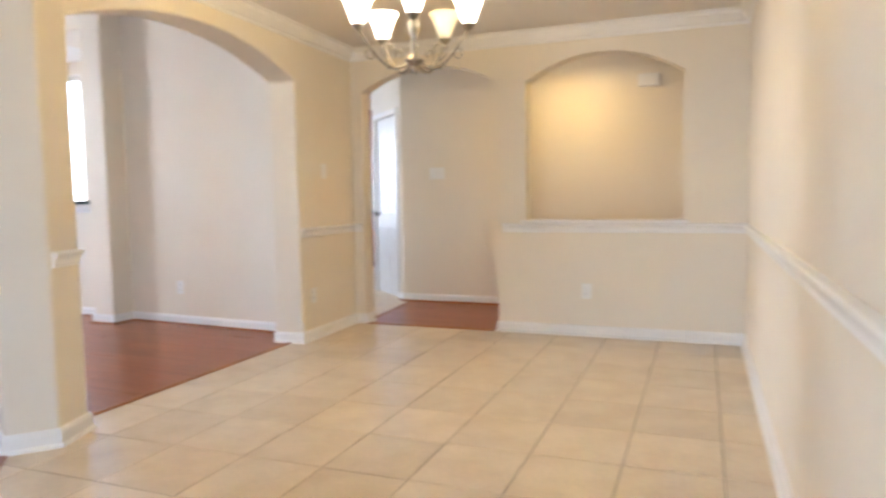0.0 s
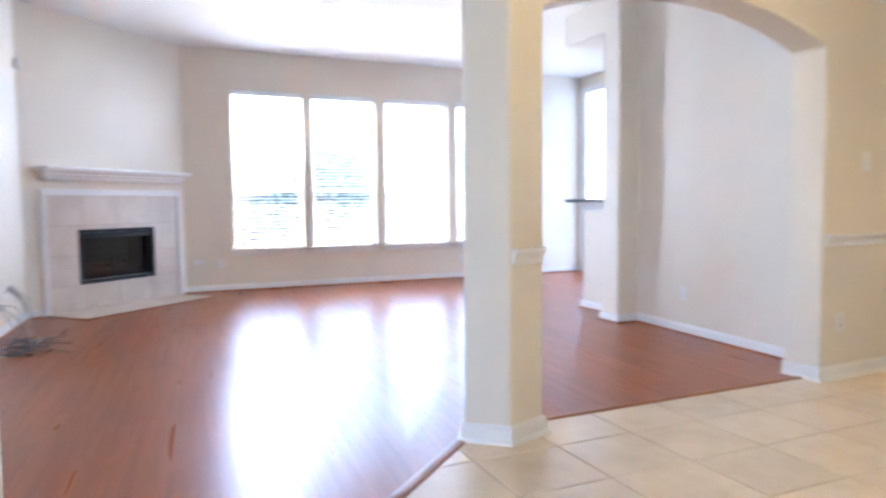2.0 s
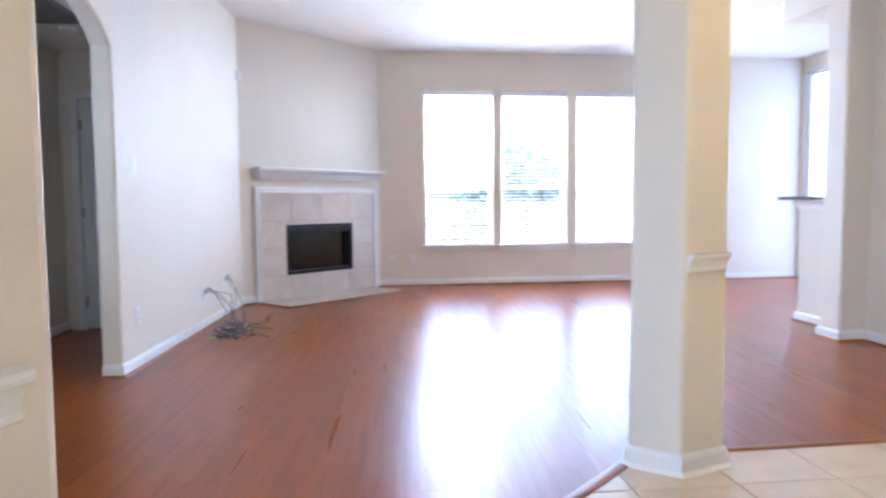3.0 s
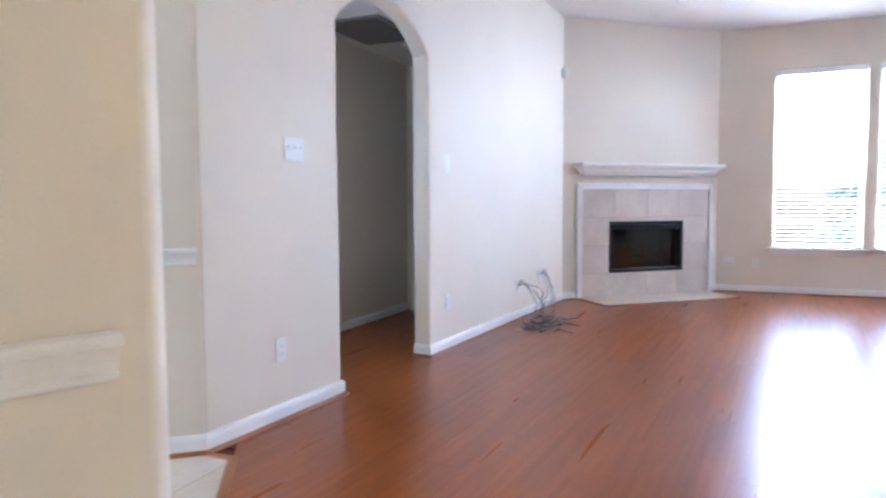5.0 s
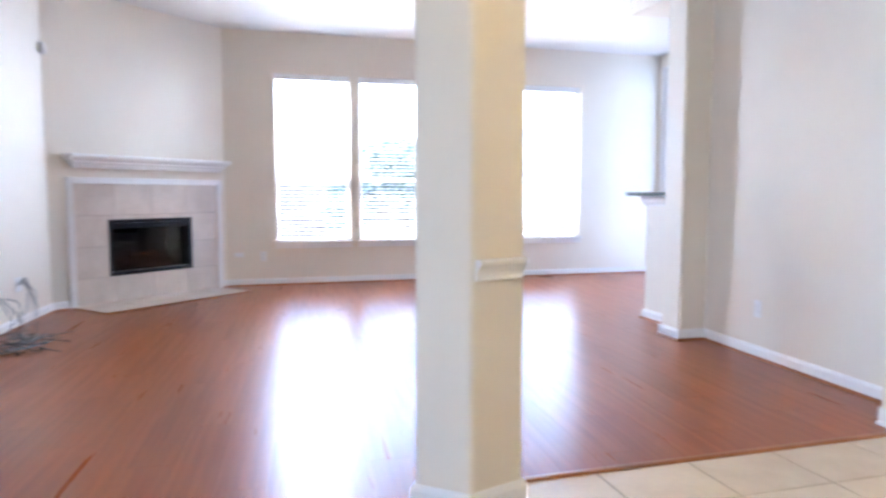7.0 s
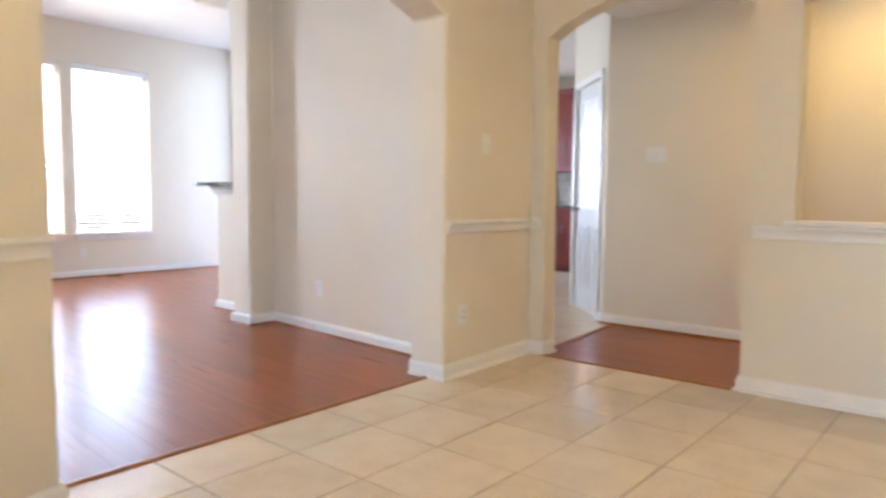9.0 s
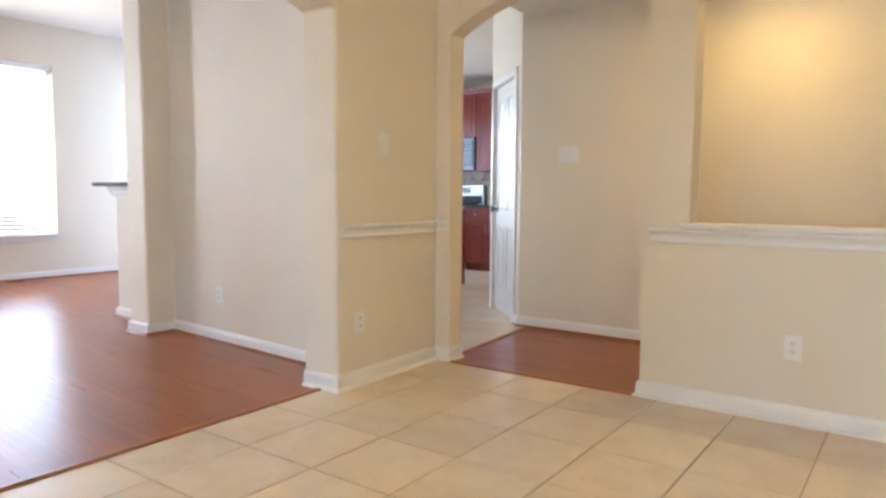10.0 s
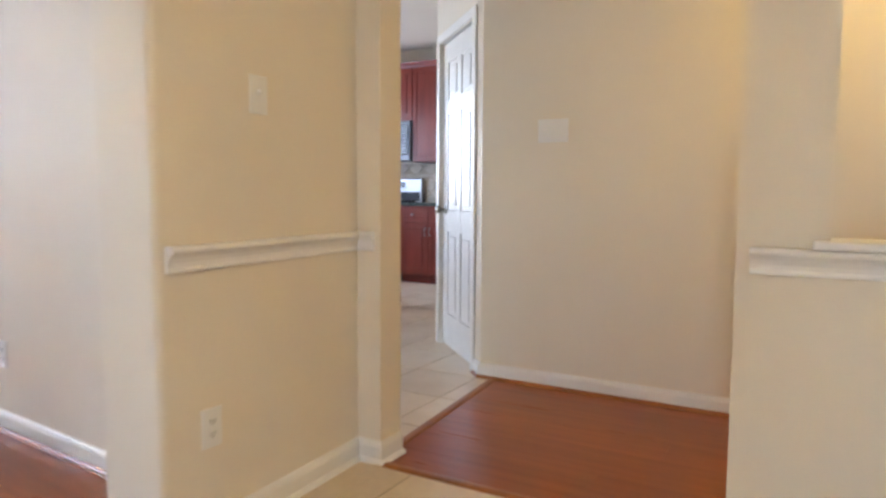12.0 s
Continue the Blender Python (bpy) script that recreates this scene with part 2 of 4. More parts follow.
# wall between dining room and living room, with the wide arch
ld = Vector((-0.030, 1.0)).normalized()
o = [(2.036, 0), (3.10, 0), (3.10, CEIL_L), (-0.10, CEIL_L), (-0.10, 2.03), (0.02, 2.03)] + arc(0.02, 2.036, 2.03, 2.225)[::-1][1:-1] + [(2.036, 2.03)]
rounded(structure("wall_west", panel(o, [], (-2.47, 2.24), ld, 0.25), PAINT, "cream painted wall with a wide arched opening", "wall"), 0.018, 3, 50)
# column where the two openings meet
COLUMN = [(-2.535, 1.855), (-2.395, 2.02), (-2.470, 2.245), (-2.70, 2.24), (-2.76, 1.98)]
rounded(structure("column", plan_prism(COLUMN, 0, CEIL_L), PAINT, "cream painted column between two arched openings", "column"), 0.018, 3, 30)
PIER = [(-0.85, 0.32), (-1.02, 0.16), (-0.80, -0.02), (-0.60, 0.06), (-0.60, 0.22)]
rounded(structure("pier", plan_prism(PIER, 0, CEIL_L), PAINT, "cream painted pier beside the slanting opening", "column"), 0.018, 3, 30)
dd = Vector((-0.95 + 2.50, 0.20 - 1.92))
L = dd.length
o = [(-0.05, CEIL_L), (-0.05, 2.03), (0.0, 2.03)] + arc(0.0, L, 2.03, 2.24)[::-1][1:] + [(L + 0.05, 2.03), (L + 0.05, CEIL_L)]
structure("wall_slant", panel(o, [], (-2.52, 1.88), dd, 0.20), PAINT, "cream painted arched header over the slanting opening", "wall")
dd2 = Vector((-0.95 + 2.38, 0.10 + 0.86))
o = [(-0.05, CEIL_L), (-0.05, 2.2), (dd2.length, 2.2), (dd2.length, CEIL_L)]
structure("wall_header", panel(o, [], (-2.40, -0.88), dd2, 0.12), PAINT, "cream painted header over the entry opening", "wall")
structure("wall_east", boxes((EAST, EAST + 0.14, -3.7, BACK + 0.14, 0, CEIL_L)), PAINT, "cream painted plain wall with a chair rail", "wall")
structure("wall_entry_end", panel([(-2.6, 0), (EAST + 0.1, 0), (EAST + 0.1, CEIL_L), (-2.6, CEIL_L)], [[(-0.63, 0.18), (0.51, 0.18), (0.51, 2.12), (-0.63, 2.12)]], (0, -3.74), (1, 0), 0.14), PAINT, "cream painted end wall of the entry with a glazed opening", "wall")
rounded(structure("wall_entry", plan_prism([(-2.52, -3.7), (-2.10, -3.7), (-2.10, -1.20), (-2.305, -0.958), (-2.52, -0.98)], 0, CEIL_L), PAINT, "cream painted wall of the entry with a chair rail", "wall"), 0.018, 3)
structure("wall_back", boxes((-2.672, EAST + 0.05, BACK, BACK + 0.14, 0, CEIL_L)), PAINT, "cream painted back wall of the passage", "wall")
# living room
sd = Vector(SOUTH_B) - Vector(SOUTH_A)
su = sd.normalized()
ARCH_L, ARCH_R = 3.31, 4.365
s1, s2 = (ARCH_L - 2.38) / abs(su.x), (ARCH_R - 2.38) / abs(su.x)
o = [(-0.075, 0), (s1, 0), (s1, 2.11)] + arc(s1, s2, 2.11, 2.35)[::-1][1:-1] + [(s2, 2.11), (s2, 0), (sd.length + 0.12, 0), (sd.length + 0.12, CEIL_L), (-0.075, CEIL_L)]
rounded(structure("wall_south", panel(o, [], SOUTH_A, su, 0.13), PAINT, "cream painted long wall with an arched passage", "wall"), 0.018, 3, 50)
fo = Vector(FIRE_O)
o = [(-0.13, 0), (2.10, 0), (2.10, CEIL_L), (-0.13, CEIL_L)]
structure("wall_fireplace", panel(o, [[(0.47, 0.28), (1.47, 0.28), (1.47, 0.875), (0.47, 0.875)]], fo, FIRE_D, 0.12), PAINT, "cream painted corner wall that holds the fireplace", "wall")
WINDOWS = [(1.585, 2.520), (2.630, 3.555), (3.685, 4.670), (4.815, 5.755)]
WZ0, WZ1 = 0.545, 2.625
o = [(0.8, 0), (7.1, 0), (7.1, CEIL_L), (0.8, CEIL_L)]
structure("wall_window", panel(o, [[(a, WZ0), (b, WZ0), (b, WZ1), (a, WZ1)] for a, b in WINDOWS], (WEST, 0), (0, 1), 0.15), PAINT, "cream painted wall with four tall windows", "wall")
DOOR_N = (-8.84, -7.86)
o = [(-9.0, 0), (DOOR_N[0], 0), (DOOR_N[0], 2.95), (DOOR_N[1], 2.95), (DOOR_N[1], 0), (-6.5, 0), (-6.5, CEIL_L), (-9.0, CEIL_L)]
structure("wall_nook", panel(o, [], (0, 7.0), (1, 0), 0.14), PAINT, "cream painted wall of the breakfast corner with a glazed door", "wall")
rounded(structure("wall_recess", plan_prism([(-4.80, 4.707), (-2.72, 4.556), (-2.72, 4.72), (-4.80, 4.87)], 0, CEIL_L), PAINT, "cream painted wall between living room and kitchen", "wall"), 0.01)
rounded(structure("pilaster", boxes((-4.94, -4.70, 4.47, 5.0, 0, CEIL_L)), PAINT, "cream painted square pilaster at the end of the bar", "column"), 0.018, 3)
rounded(structure("bar_wall", boxes((-5.63, -4.90, 4.75, 4.93, 0, 1.075)), PAINT, "cream painted half wall under the breakfast bar", "wall"), 0.018, 3)
# kitchen
structure("wall_kitchen_west", panel([(7.0, 0), (10.4, 0), (10.4, CEIL_L), (7.0, CEIL_L)], [[(7.6, 1.02), (9.4, 1.02), (9.4, 2.18), (7.6, 2.18)]], (-6.5, 0), (0, 1), 0.14), PAINT, "cream painted kitchen wall with a window opening", "wall")
structure("wall_kitchen", boxes((-6.6, -3.2, 10.27, 10.41, 0, CEIL_L)), PAINT, "cream painted kitchen wall behind the cabinets", "wall")
structure("wall_pantry_side", boxes((-3.375, -3.24, 7.22, 10.35, 0, CEIL_L)), PAINT, "cream painted side wall of the pantry", "wall")
PAN = Vector((-2.672, 6.50))
PD = Vector((-1, 1)).normalized()
o = [(0, 0), (0.16, 0), (0.16, 2.05), (0.895, 2.05), (0.895, 0), (1.0, 0), (1.0, CEIL_L), (0, CEIL_L)]
structure("wall_pantry", panel(o, [], PAN, PD, -0.12), PAINT, "cream painted slanting wall with the pantry door", "wall")
# passage behind the living room
# the unseen opening is made up, to let the fill lamp in
structure("wall_hall", panel([(-6.3, 0), (-2.45, 0), (-2.45, CEIL_L), (-6.3, CEIL_L)], [[(-3.6, 0.95), (-2.8, 0.95), (-2.8, 2.05), (-3.6, 2.05)]], (0, -1.87), (1, 0), -0.13), PAINT, "cream painted wall of the dim passage", "wall")
o = [(-2.0, 0), (-1.72, 0), (-1.72, 2.05), (-0.96, 2.05), (-0.96, 0), (-0.79, 0), (-0.79, CEIL_L), (-2.0, CEIL_L)]
structure("wall_hall_end", panel(o, [], (-6.17, 0), (0, 1), 0.13), PAINT, "cream painted end wall of the passage with a door", "wall")

# unseen box added behind door_3 so no daylight leaks round the leaf
structure("wall_closet", boxes((-6.72, -6.60, -2.0, -0.80, 0, 2.9), (-6.60, -6.31, -2.0, -1.88, 0, 2.9), (-6.60, -6.31, -0.92, -0.80, 0, 2.9), (-6.72, -6.31, -2.0, -0.80, 2.9, 2.98)), PAINT, "unseen cream box added behind the passage door to block light", "wall")

# ---- ceilings ----
structure("ceiling_living", boxes((-9.3, 1.0, -3.9, 10.6, CEIL_L, CEIL_L + 0.2)), CEIL, "white textured living room ceiling", "ceiling")
structure("ceiling_dining", plan_prism([(0.75, 5.25), (-2.60, 5.25), (-2.60, 2.1), (-2.45, 1.90), (-0.95, 0.22), (-2.40, -0.86), (-2.40, -3.65), (0.75, -3.65)], CEIL_D, CEIL_D + 0.08), CEIL, "cream dining room ceiling", "ceiling")
structure("ceiling_kitchen", boxes((-5.95, -2.60, 4.752, 10.3, CEIL_K, CEIL_L)), PAINT, "dropped kitchen ceiling", "ceiling")
structure("ceiling_passage", boxes((-2.58, 0.72, 5.30, 6.55, CEIL_H, CEIL_H + 0.08)), CEIL, "white passage ceiling", "ceiling")
structure("ceiling_hall", plan_prism([(-6.2, -1.9), (-2.5, -1.9), (-2.5, -1.03), (-6.2, -0.76)], 2.46, 2.54), CEIL, "white ceiling of the dim passage", "ceiling")

# ---- floors ----
structure("floor", boxes((-9.1, 0.8, -3.7, 10.4, -0.14, -0.010)), SUB, "dark subfloor under the floor coverings", "floor")

# ---- trim ----
BASE = [(0, 0.0), (0.015, 0.0), (0.015, 0.064), (0.011, 0.076), (0.006, 0.084), (0, 0.086)]
SHOE = [(0.0165, 0.0), (0.031, 0.0), (0.029, 0.009), (0.024, 0.015), (0.0165, 0.018)]
RAIL = [(0, 0.830), (0.009, 0.830), (0.012, 0.834), (0.012, 0.840), (0.009, 0.845), (0.011, 0.858), (0.017, 0.871), (0.027, 0.882), (0.034, 0.886), (0.036, 0.894), (0.033, 0.902), (0.026, 0.905), (0, 0.905)]
CROWN = [(0, 2.335), (0.010, 2.335), (0.014, 2.352), (0.030, 2.362), (0.052, 2.388), (0.066, 2.405), (0.070, 2.425), (0.085, 2.430), (0.085, 2.439), (0, 2.439)]


def fire(s, n=0.0):
    """A plan point on the fireplace wall, s along it and n out of it."""
    return (fo.x + FIRE_D.x * s + FIRE_D.y * n, fo.y + FIRE_D.y * s - FIRE_D.x * n)


def on_south(x, out=0.0):
    """A plan point on the long living room wall."""
    f = (x - SOUTH_A[0]) / sd.x
    return (x + su.y * out, SOUTH_A[1] + f * sd.y - su.x * out)


RETURN_Y = 4.276
ls = left_x(RETURN_Y)
runs = [
    ([(EAST, -3.6), (EAST, NORTH), (-1.20, NORTH), (-1.20, 5.335)], TRIM),
    ([(-2.45, 5.335), (-2.45, NORTH), (left_x(NORTH), NORTH), (ls, RETURN_Y), (ls - 0.25, RETURN_Y)], TRIM),
    ([(ls - 0.252, RETURN_Y + 0.002), (ls - 0.252, 4.562), (-4.70, 4.70), (-4.70, 4.47), (-4.94, 4.47), (-4.94, 4.75), (-5.63, 4.75), (-5.63, 4.93)], MOULD),
    ([(WEST, 7.0), (WEST, 0.98), fire(1.93)], MOULD),
    ([fire(0.03), SOUTH_B, on_south(-ARCH_R), (on_south(-ARCH_R)[0] - 0.010, on_south(-ARCH_R)[1] - 0.125)], MOULD),
    ([(on_south(-ARCH_L)[0] - 0.010, on_south(-ARCH_L)[1] - 0.125), on_south(-ARCH_L), (-2.305, -0.9555), (-2.10, -1.20), (-2.10, -3.6)], MOULD),
    ([(EAST, BACK), (-2.672, BACK), (PAN.x + PD.x * 0.096, PAN.y + PD.y * 0.096)], MOULD),
    ([(-6.17, -1.87), (-2.52, -1.87)], MOULD),
]
for path, shoe in runs:
    b = structure("baseboard", sweep(path, BASE), TRIM, "white painted wooden baseboard", "baseboard")
    structure("shoe_moulding", sweep(path, SHOE), shoe, "brown wooden quarter round" if shoe is MOULD else "white painted quarter round", "trim")
for poly in (COLUMN, PIER):
    structure("baseboard", sweep(poly[::-1], BASE, True), TRIM, "white painted wooden baseboard round a column", "baseboard")
    structure("shoe_moulding", sweep(poly[::-1], SHOE, True), TRIM, "white painted quarter round at a column", "trim")
cb, cc = Vector(COLUMN[1]), Vector(COLUMN[2])
pb, pc = Vector(PIER[0]), Vector(PIER[4])
rails = [
    [(EAST, -3.6), (EAST, NORTH), (-1.163, NORTH)],
    [(-2.475, NORTH), (left_x(NORTH), NORTH), (left_x(4.305), 4.305)],
    [tuple(cc.lerp(cb, 0.06)), tuple(cc.lerp(cb, 0.93))],
    [tuple(pb.lerp(pc, 0.24)), tuple(pc)],
    [(-2.296, -0.968), (-2.10, -1.20), (-2.10, -3.6)],
]
for path in rails:
    structure("chair_rail", sweep(path, RAIL), TRIM, "white painted wooden chair rail", "trim")
structure("crown_moulding", sweep([(EAST, -3.6), (EAST, NORTH), (left_x(NORTH), NORTH), (left_x(2.25), 2.25), (-2.43, 2.06), (-0.93, 0.35)], CROWN), TRIM, "white painted crown moulding under the dining room ceiling", "trim")
rounded(structure("window_ledge", boxes((-1.008, 0.288, NORTH - 0.042, NORTH + 0.15, 0.906, 0.931)), TRIM, "white painted ledge on the half wall", "ledge"), 0.006, 2)


# ---- floors of separate pieces ----
def piece(name, poly, top, lip, mat, parent, m=None, shared=None):
    """One floor piece: a plan outline with its edges eased, at the pose m."""
    if shared is None:
        cx, cy = sum(p[0] for p in poly) / len(poly), sum(p[1] for p in poly) / len(poly)
        bm = bmesh.new()
        rings = []
        for z, k in ((-0.010, 0.0), (-lip, 0.0), (0.0, lip)):
            ring = []
            for x, y in poly:
                d = max(1e-3, math.hypot(x - cx, y - cy))
                f = 1 - k * 1.4 / d
                ring.append(bm.verts.new((cx + (x - cx) * f, cy + (y - cy) * f, z)))
            rings.append(ring)
        for a, b in zip(rings, rings[1:]):
            for i in range(len(poly)):
                j = (i + 1) % len(poly)
                bm.faces.new((a[i], a[j], b[j], b[i]))
        bm.faces.new(rings[-1])
        shared = bpy.data.meshes.new(name)
        bm.to_mesh(shared)
        bm.free()
        shared.materials.append(mat)
    ob = new(name, shared)
    ob.parent = parent
    ob.matrix_basis = m @ Matrix.Translation((0, 0, top)) if m is not None else Matrix.Translation((0, 0, top))
    return ob


def area(poly):
    return 0.5 * abs(sum(p[0] * q[1] - q[0] * p[1] for p, q in zip(poly, poly[1:] + poly[:1])))


def grid_floor(parent, x0, y0, dx, dy, cols, rows, gap, cuts, mat):
    """Square pieces on a grid; cuts gives, for a piece's centre, the lines that trim it."""
    whole = None
    for i in range(cols):
        for j in range(rows):
            cx, cy = x0 + (i + 0.5) * dx, y0 + (j + 0.5) * dy
            w, h = dx / 2 - gap / 2, dy / 2 - gap / 2
            rect = [(-w, -h), (w, -h), (w, h), (-w, h)]
            poly = rect
            for a, b in cuts(cx, cy):
                poly = clip(poly, (a[0] - cx, a[1] - cy), (b[0] - cx, b[1] - cy)) if len(poly) > 2 else []
            if len(poly) < 3 or area(poly) < 0.0015:
                continue
            m = pose(cx, cy, 0, 0, 0, 0)
            if poly == rect:
                ob = piece("tile", rect, random.uniform(-0.0006, 0.0006), 0.0025, mat, parent, m, whole)
                whole = ob.data
            else:
                piece("tile", poly, 0, 0.0025, mat, parent, m)


DIAG = ((-2.575, 1.875), (-0.95, 0.135))
ENTRY = ((-0.95, 0.135), (-2.29, -0.795))
EDGE_X = -2.635
floor_tile = structure("floor_tile", plan_prism([(0.72, 5.19), (-2.64, 5.19), (-2.64, 1.94), (-0.95, 0.135), (-2.295, -0.80), (-2.295, -3.65), (0.72, -3.65)], -0.0095, -0.0035), GROUT, "cream ceramic tile floor with sandy grout", "floor")


def dining_cuts(x, y):
    if y > 1.95:
        return [((EDGE_X, 9), (EDGE_X, -9)), ((9, 5.186), (-9, 5.186))] + ([DIAG] if y < 2.2 else [])
    if y > 0.15:
        return [DIAG]
    return [((-2.29, 9), (-2.29, -9)), ENTRY]


grid_floor(floor_tile, -1.892 - 2 * 0.3955, 5.19 - 21 * 0.4266, 0.3955, 0.4266, 9, 21, 0.006, dining_cuts, TILE)

floor_wood = structure("floor_wood", plan_prism([(-9.0, -2.0), (-2.40, -2.0), (-2.40, -0.87), (-0.96, 0.13), (-2.64, 1.94), (-2.64, 4.75), (-4.9, 4.75), (-4.9, 7.05), (-9.0, 7.05)], -0.0095, -0.004), SUB, "glossy reddish brown laminate floor of narrow planks", "floor")
UP, VP = su, Vector((su.y, -su.x))
PA = Vector(SOUTH_A)
PW, PL = 0.195, 1.26


def planks(parent, origin, u, v, rows, length, width, cuts, keep, shift):
    whole = None
    ang = math.degrees(math.atan2(u.y, u.x))
    count = int(length / PL) + 2
    for r in rows:
        for c in range(-1, count):
            cx = (c + 0.5) * PL + (r * shift % 1.0) * PL - PL / 2
            cen = origin + u * cx + v * ((r + 0.5) * width)
            a, b = PL / 2 - 0.0002, width / 2 - 0.0002
            rect = [(-a, -b), (a, -b), (a, b), (-a, b)]
            if not keep(cen.x, cen.y):
                continue
            m = pose(cen.x, cen.y, 0, 0, 0, ang)
            inv = m.inverted()
            poly = rect
            for a, b in cuts(cen.x, cen.y):
                a2, b2 = inv @ Vector((*a, 0)), inv @ Vector((*b, 0))
                poly = clip(poly, (a2.x, a2.y), (b2.x, b2.y)) if len(poly) > 2 else []
            if len(poly) < 3 or area(poly) < 0.001:
                continue
            if poly == rect:
                whole = piece("plank", rect, 0, 0.0003, LAMINATE, parent, m, whole).data
            else:
                piece("plank", poly, 0, 0.0003, LAMINATE, parent, m)


def wood_cuts(x, y):
    if y > 2.0:
        return [((EDGE_X, -9), (EDGE_X, 9))]
    return ([DIAG[::-1]] if y > -0.86 else []) + ([ENTRY[::-1]] if y > -1.2 and x > -3.6 else [])


def wood_area(x, y):
    return -9.3 < x < -0.9 and -1.95 < y < 7.05 and (y < 4.85 or x < -4.6) and (y > -1.08 or -6.9 < x < -2.9)


planks(floor_wood, PA + VP * (1.865 - 20 * PW), UP, VP, range(0, 52), 7.6, PW, wood_cuts, wood_area, 0.381)
passage = structure("floor_passage", plan_prism([(0.72, 5.19), (0.72, 6.55), (-2.62, 6.55), (-2.48, 5.19)], -0.0095, -0.004), SUB, "glossy reddish brown laminate floor of the passage", "floor")
planks(passage, Vector((0.75, 5.19)), Vector((-1, 0)), Vector((0, 1)), range(0, 7), 3.4, PW, lambda x, y: [((-2.475, 5.19), (-2.585, 6.52))[::-1], ((0.70, -9), (0.70, 9))], lambda x, y: x < 1.2, 0.43)
KIT = ((-2.475, 5.19), (-2.585, 6.52))
floor_kitchen = structure("floor_kitchen", plan_prism([(-2.60, 6.7), (-3.4, 10.3), (-6.6, 10.3), (-6.6, 5.192), (-2.47, 5.192)], -0.0095, -0.0035), GROUT, "pale ceramic tile floor of the kitchen", "floor")
grid_floor(floor_kitchen, -2.2825 - 0.3955 * 9, 5.195, 0.3955, 0.4266, 10, 12, 0.006, lambda x, y: [KIT] if x > -3.2 and y < 6.9 else [], TILE)

STRIP = [(-0.022, 0.0), (-0.018, 0.006), (-0.006, 0.009), (0.006, 0.009), (0.018, 0.006), (0.022, 0.0)]
for path in ([(EDGE_X, 2.24), (EDGE_X - 0.01, RETURN_Y)], [DIAG[0], DIAG[1]], [ENTRY[0], ENTRY[1], (-2.29, -0.93)], [(-2.46, 5.19), (-1.19, 5.19)], [KIT[0], KIT[1]]):
    structure("transition_strip", sweep(path, [(1.45 * w, z) for w, z in STRIP] if path[0] == DIAG[0] else STRIP), MOULD, "brown wooden strip between tile and laminate", "trim")

# ---- windows and blinds ----
VINYL = material("white_vinyl", (0.80, 0.80, 0.79), 0.35, vary=0.01, bump=0.02)
SLAT = material("white_blind_slat", (0.80, 0.80, 0.78), 0.4, vary=0.01, bump=0.02)
CORD = material("white_cord", (0.75, 0.74, 0.70), 0.8)
GLASS = clear("window_glass")


def pane(name, bm, parent):
    ob = part(name, bm, GLASS, parent, "clear glass pane")
    ob.visible_shadow = False
    return ob


def box_mesh(name, w, d, h, mat, bevel=0.0):
    bm = boxes((-w / 2, w / 2, -d / 2, d / 2, -h / 2, h / 2), bevel=bevel)
    me = bpy.data.meshes.new(name)
    bm.to_mesh(me)
    bm.free()
    me.materials.append(mat)
    return me


def child(name, me, parent, m, label=""):
    ob = new(name, me)
    ob.parent = parent
    ob.matrix_basis = m
    if label:
        ob["label"] = label
    return ob


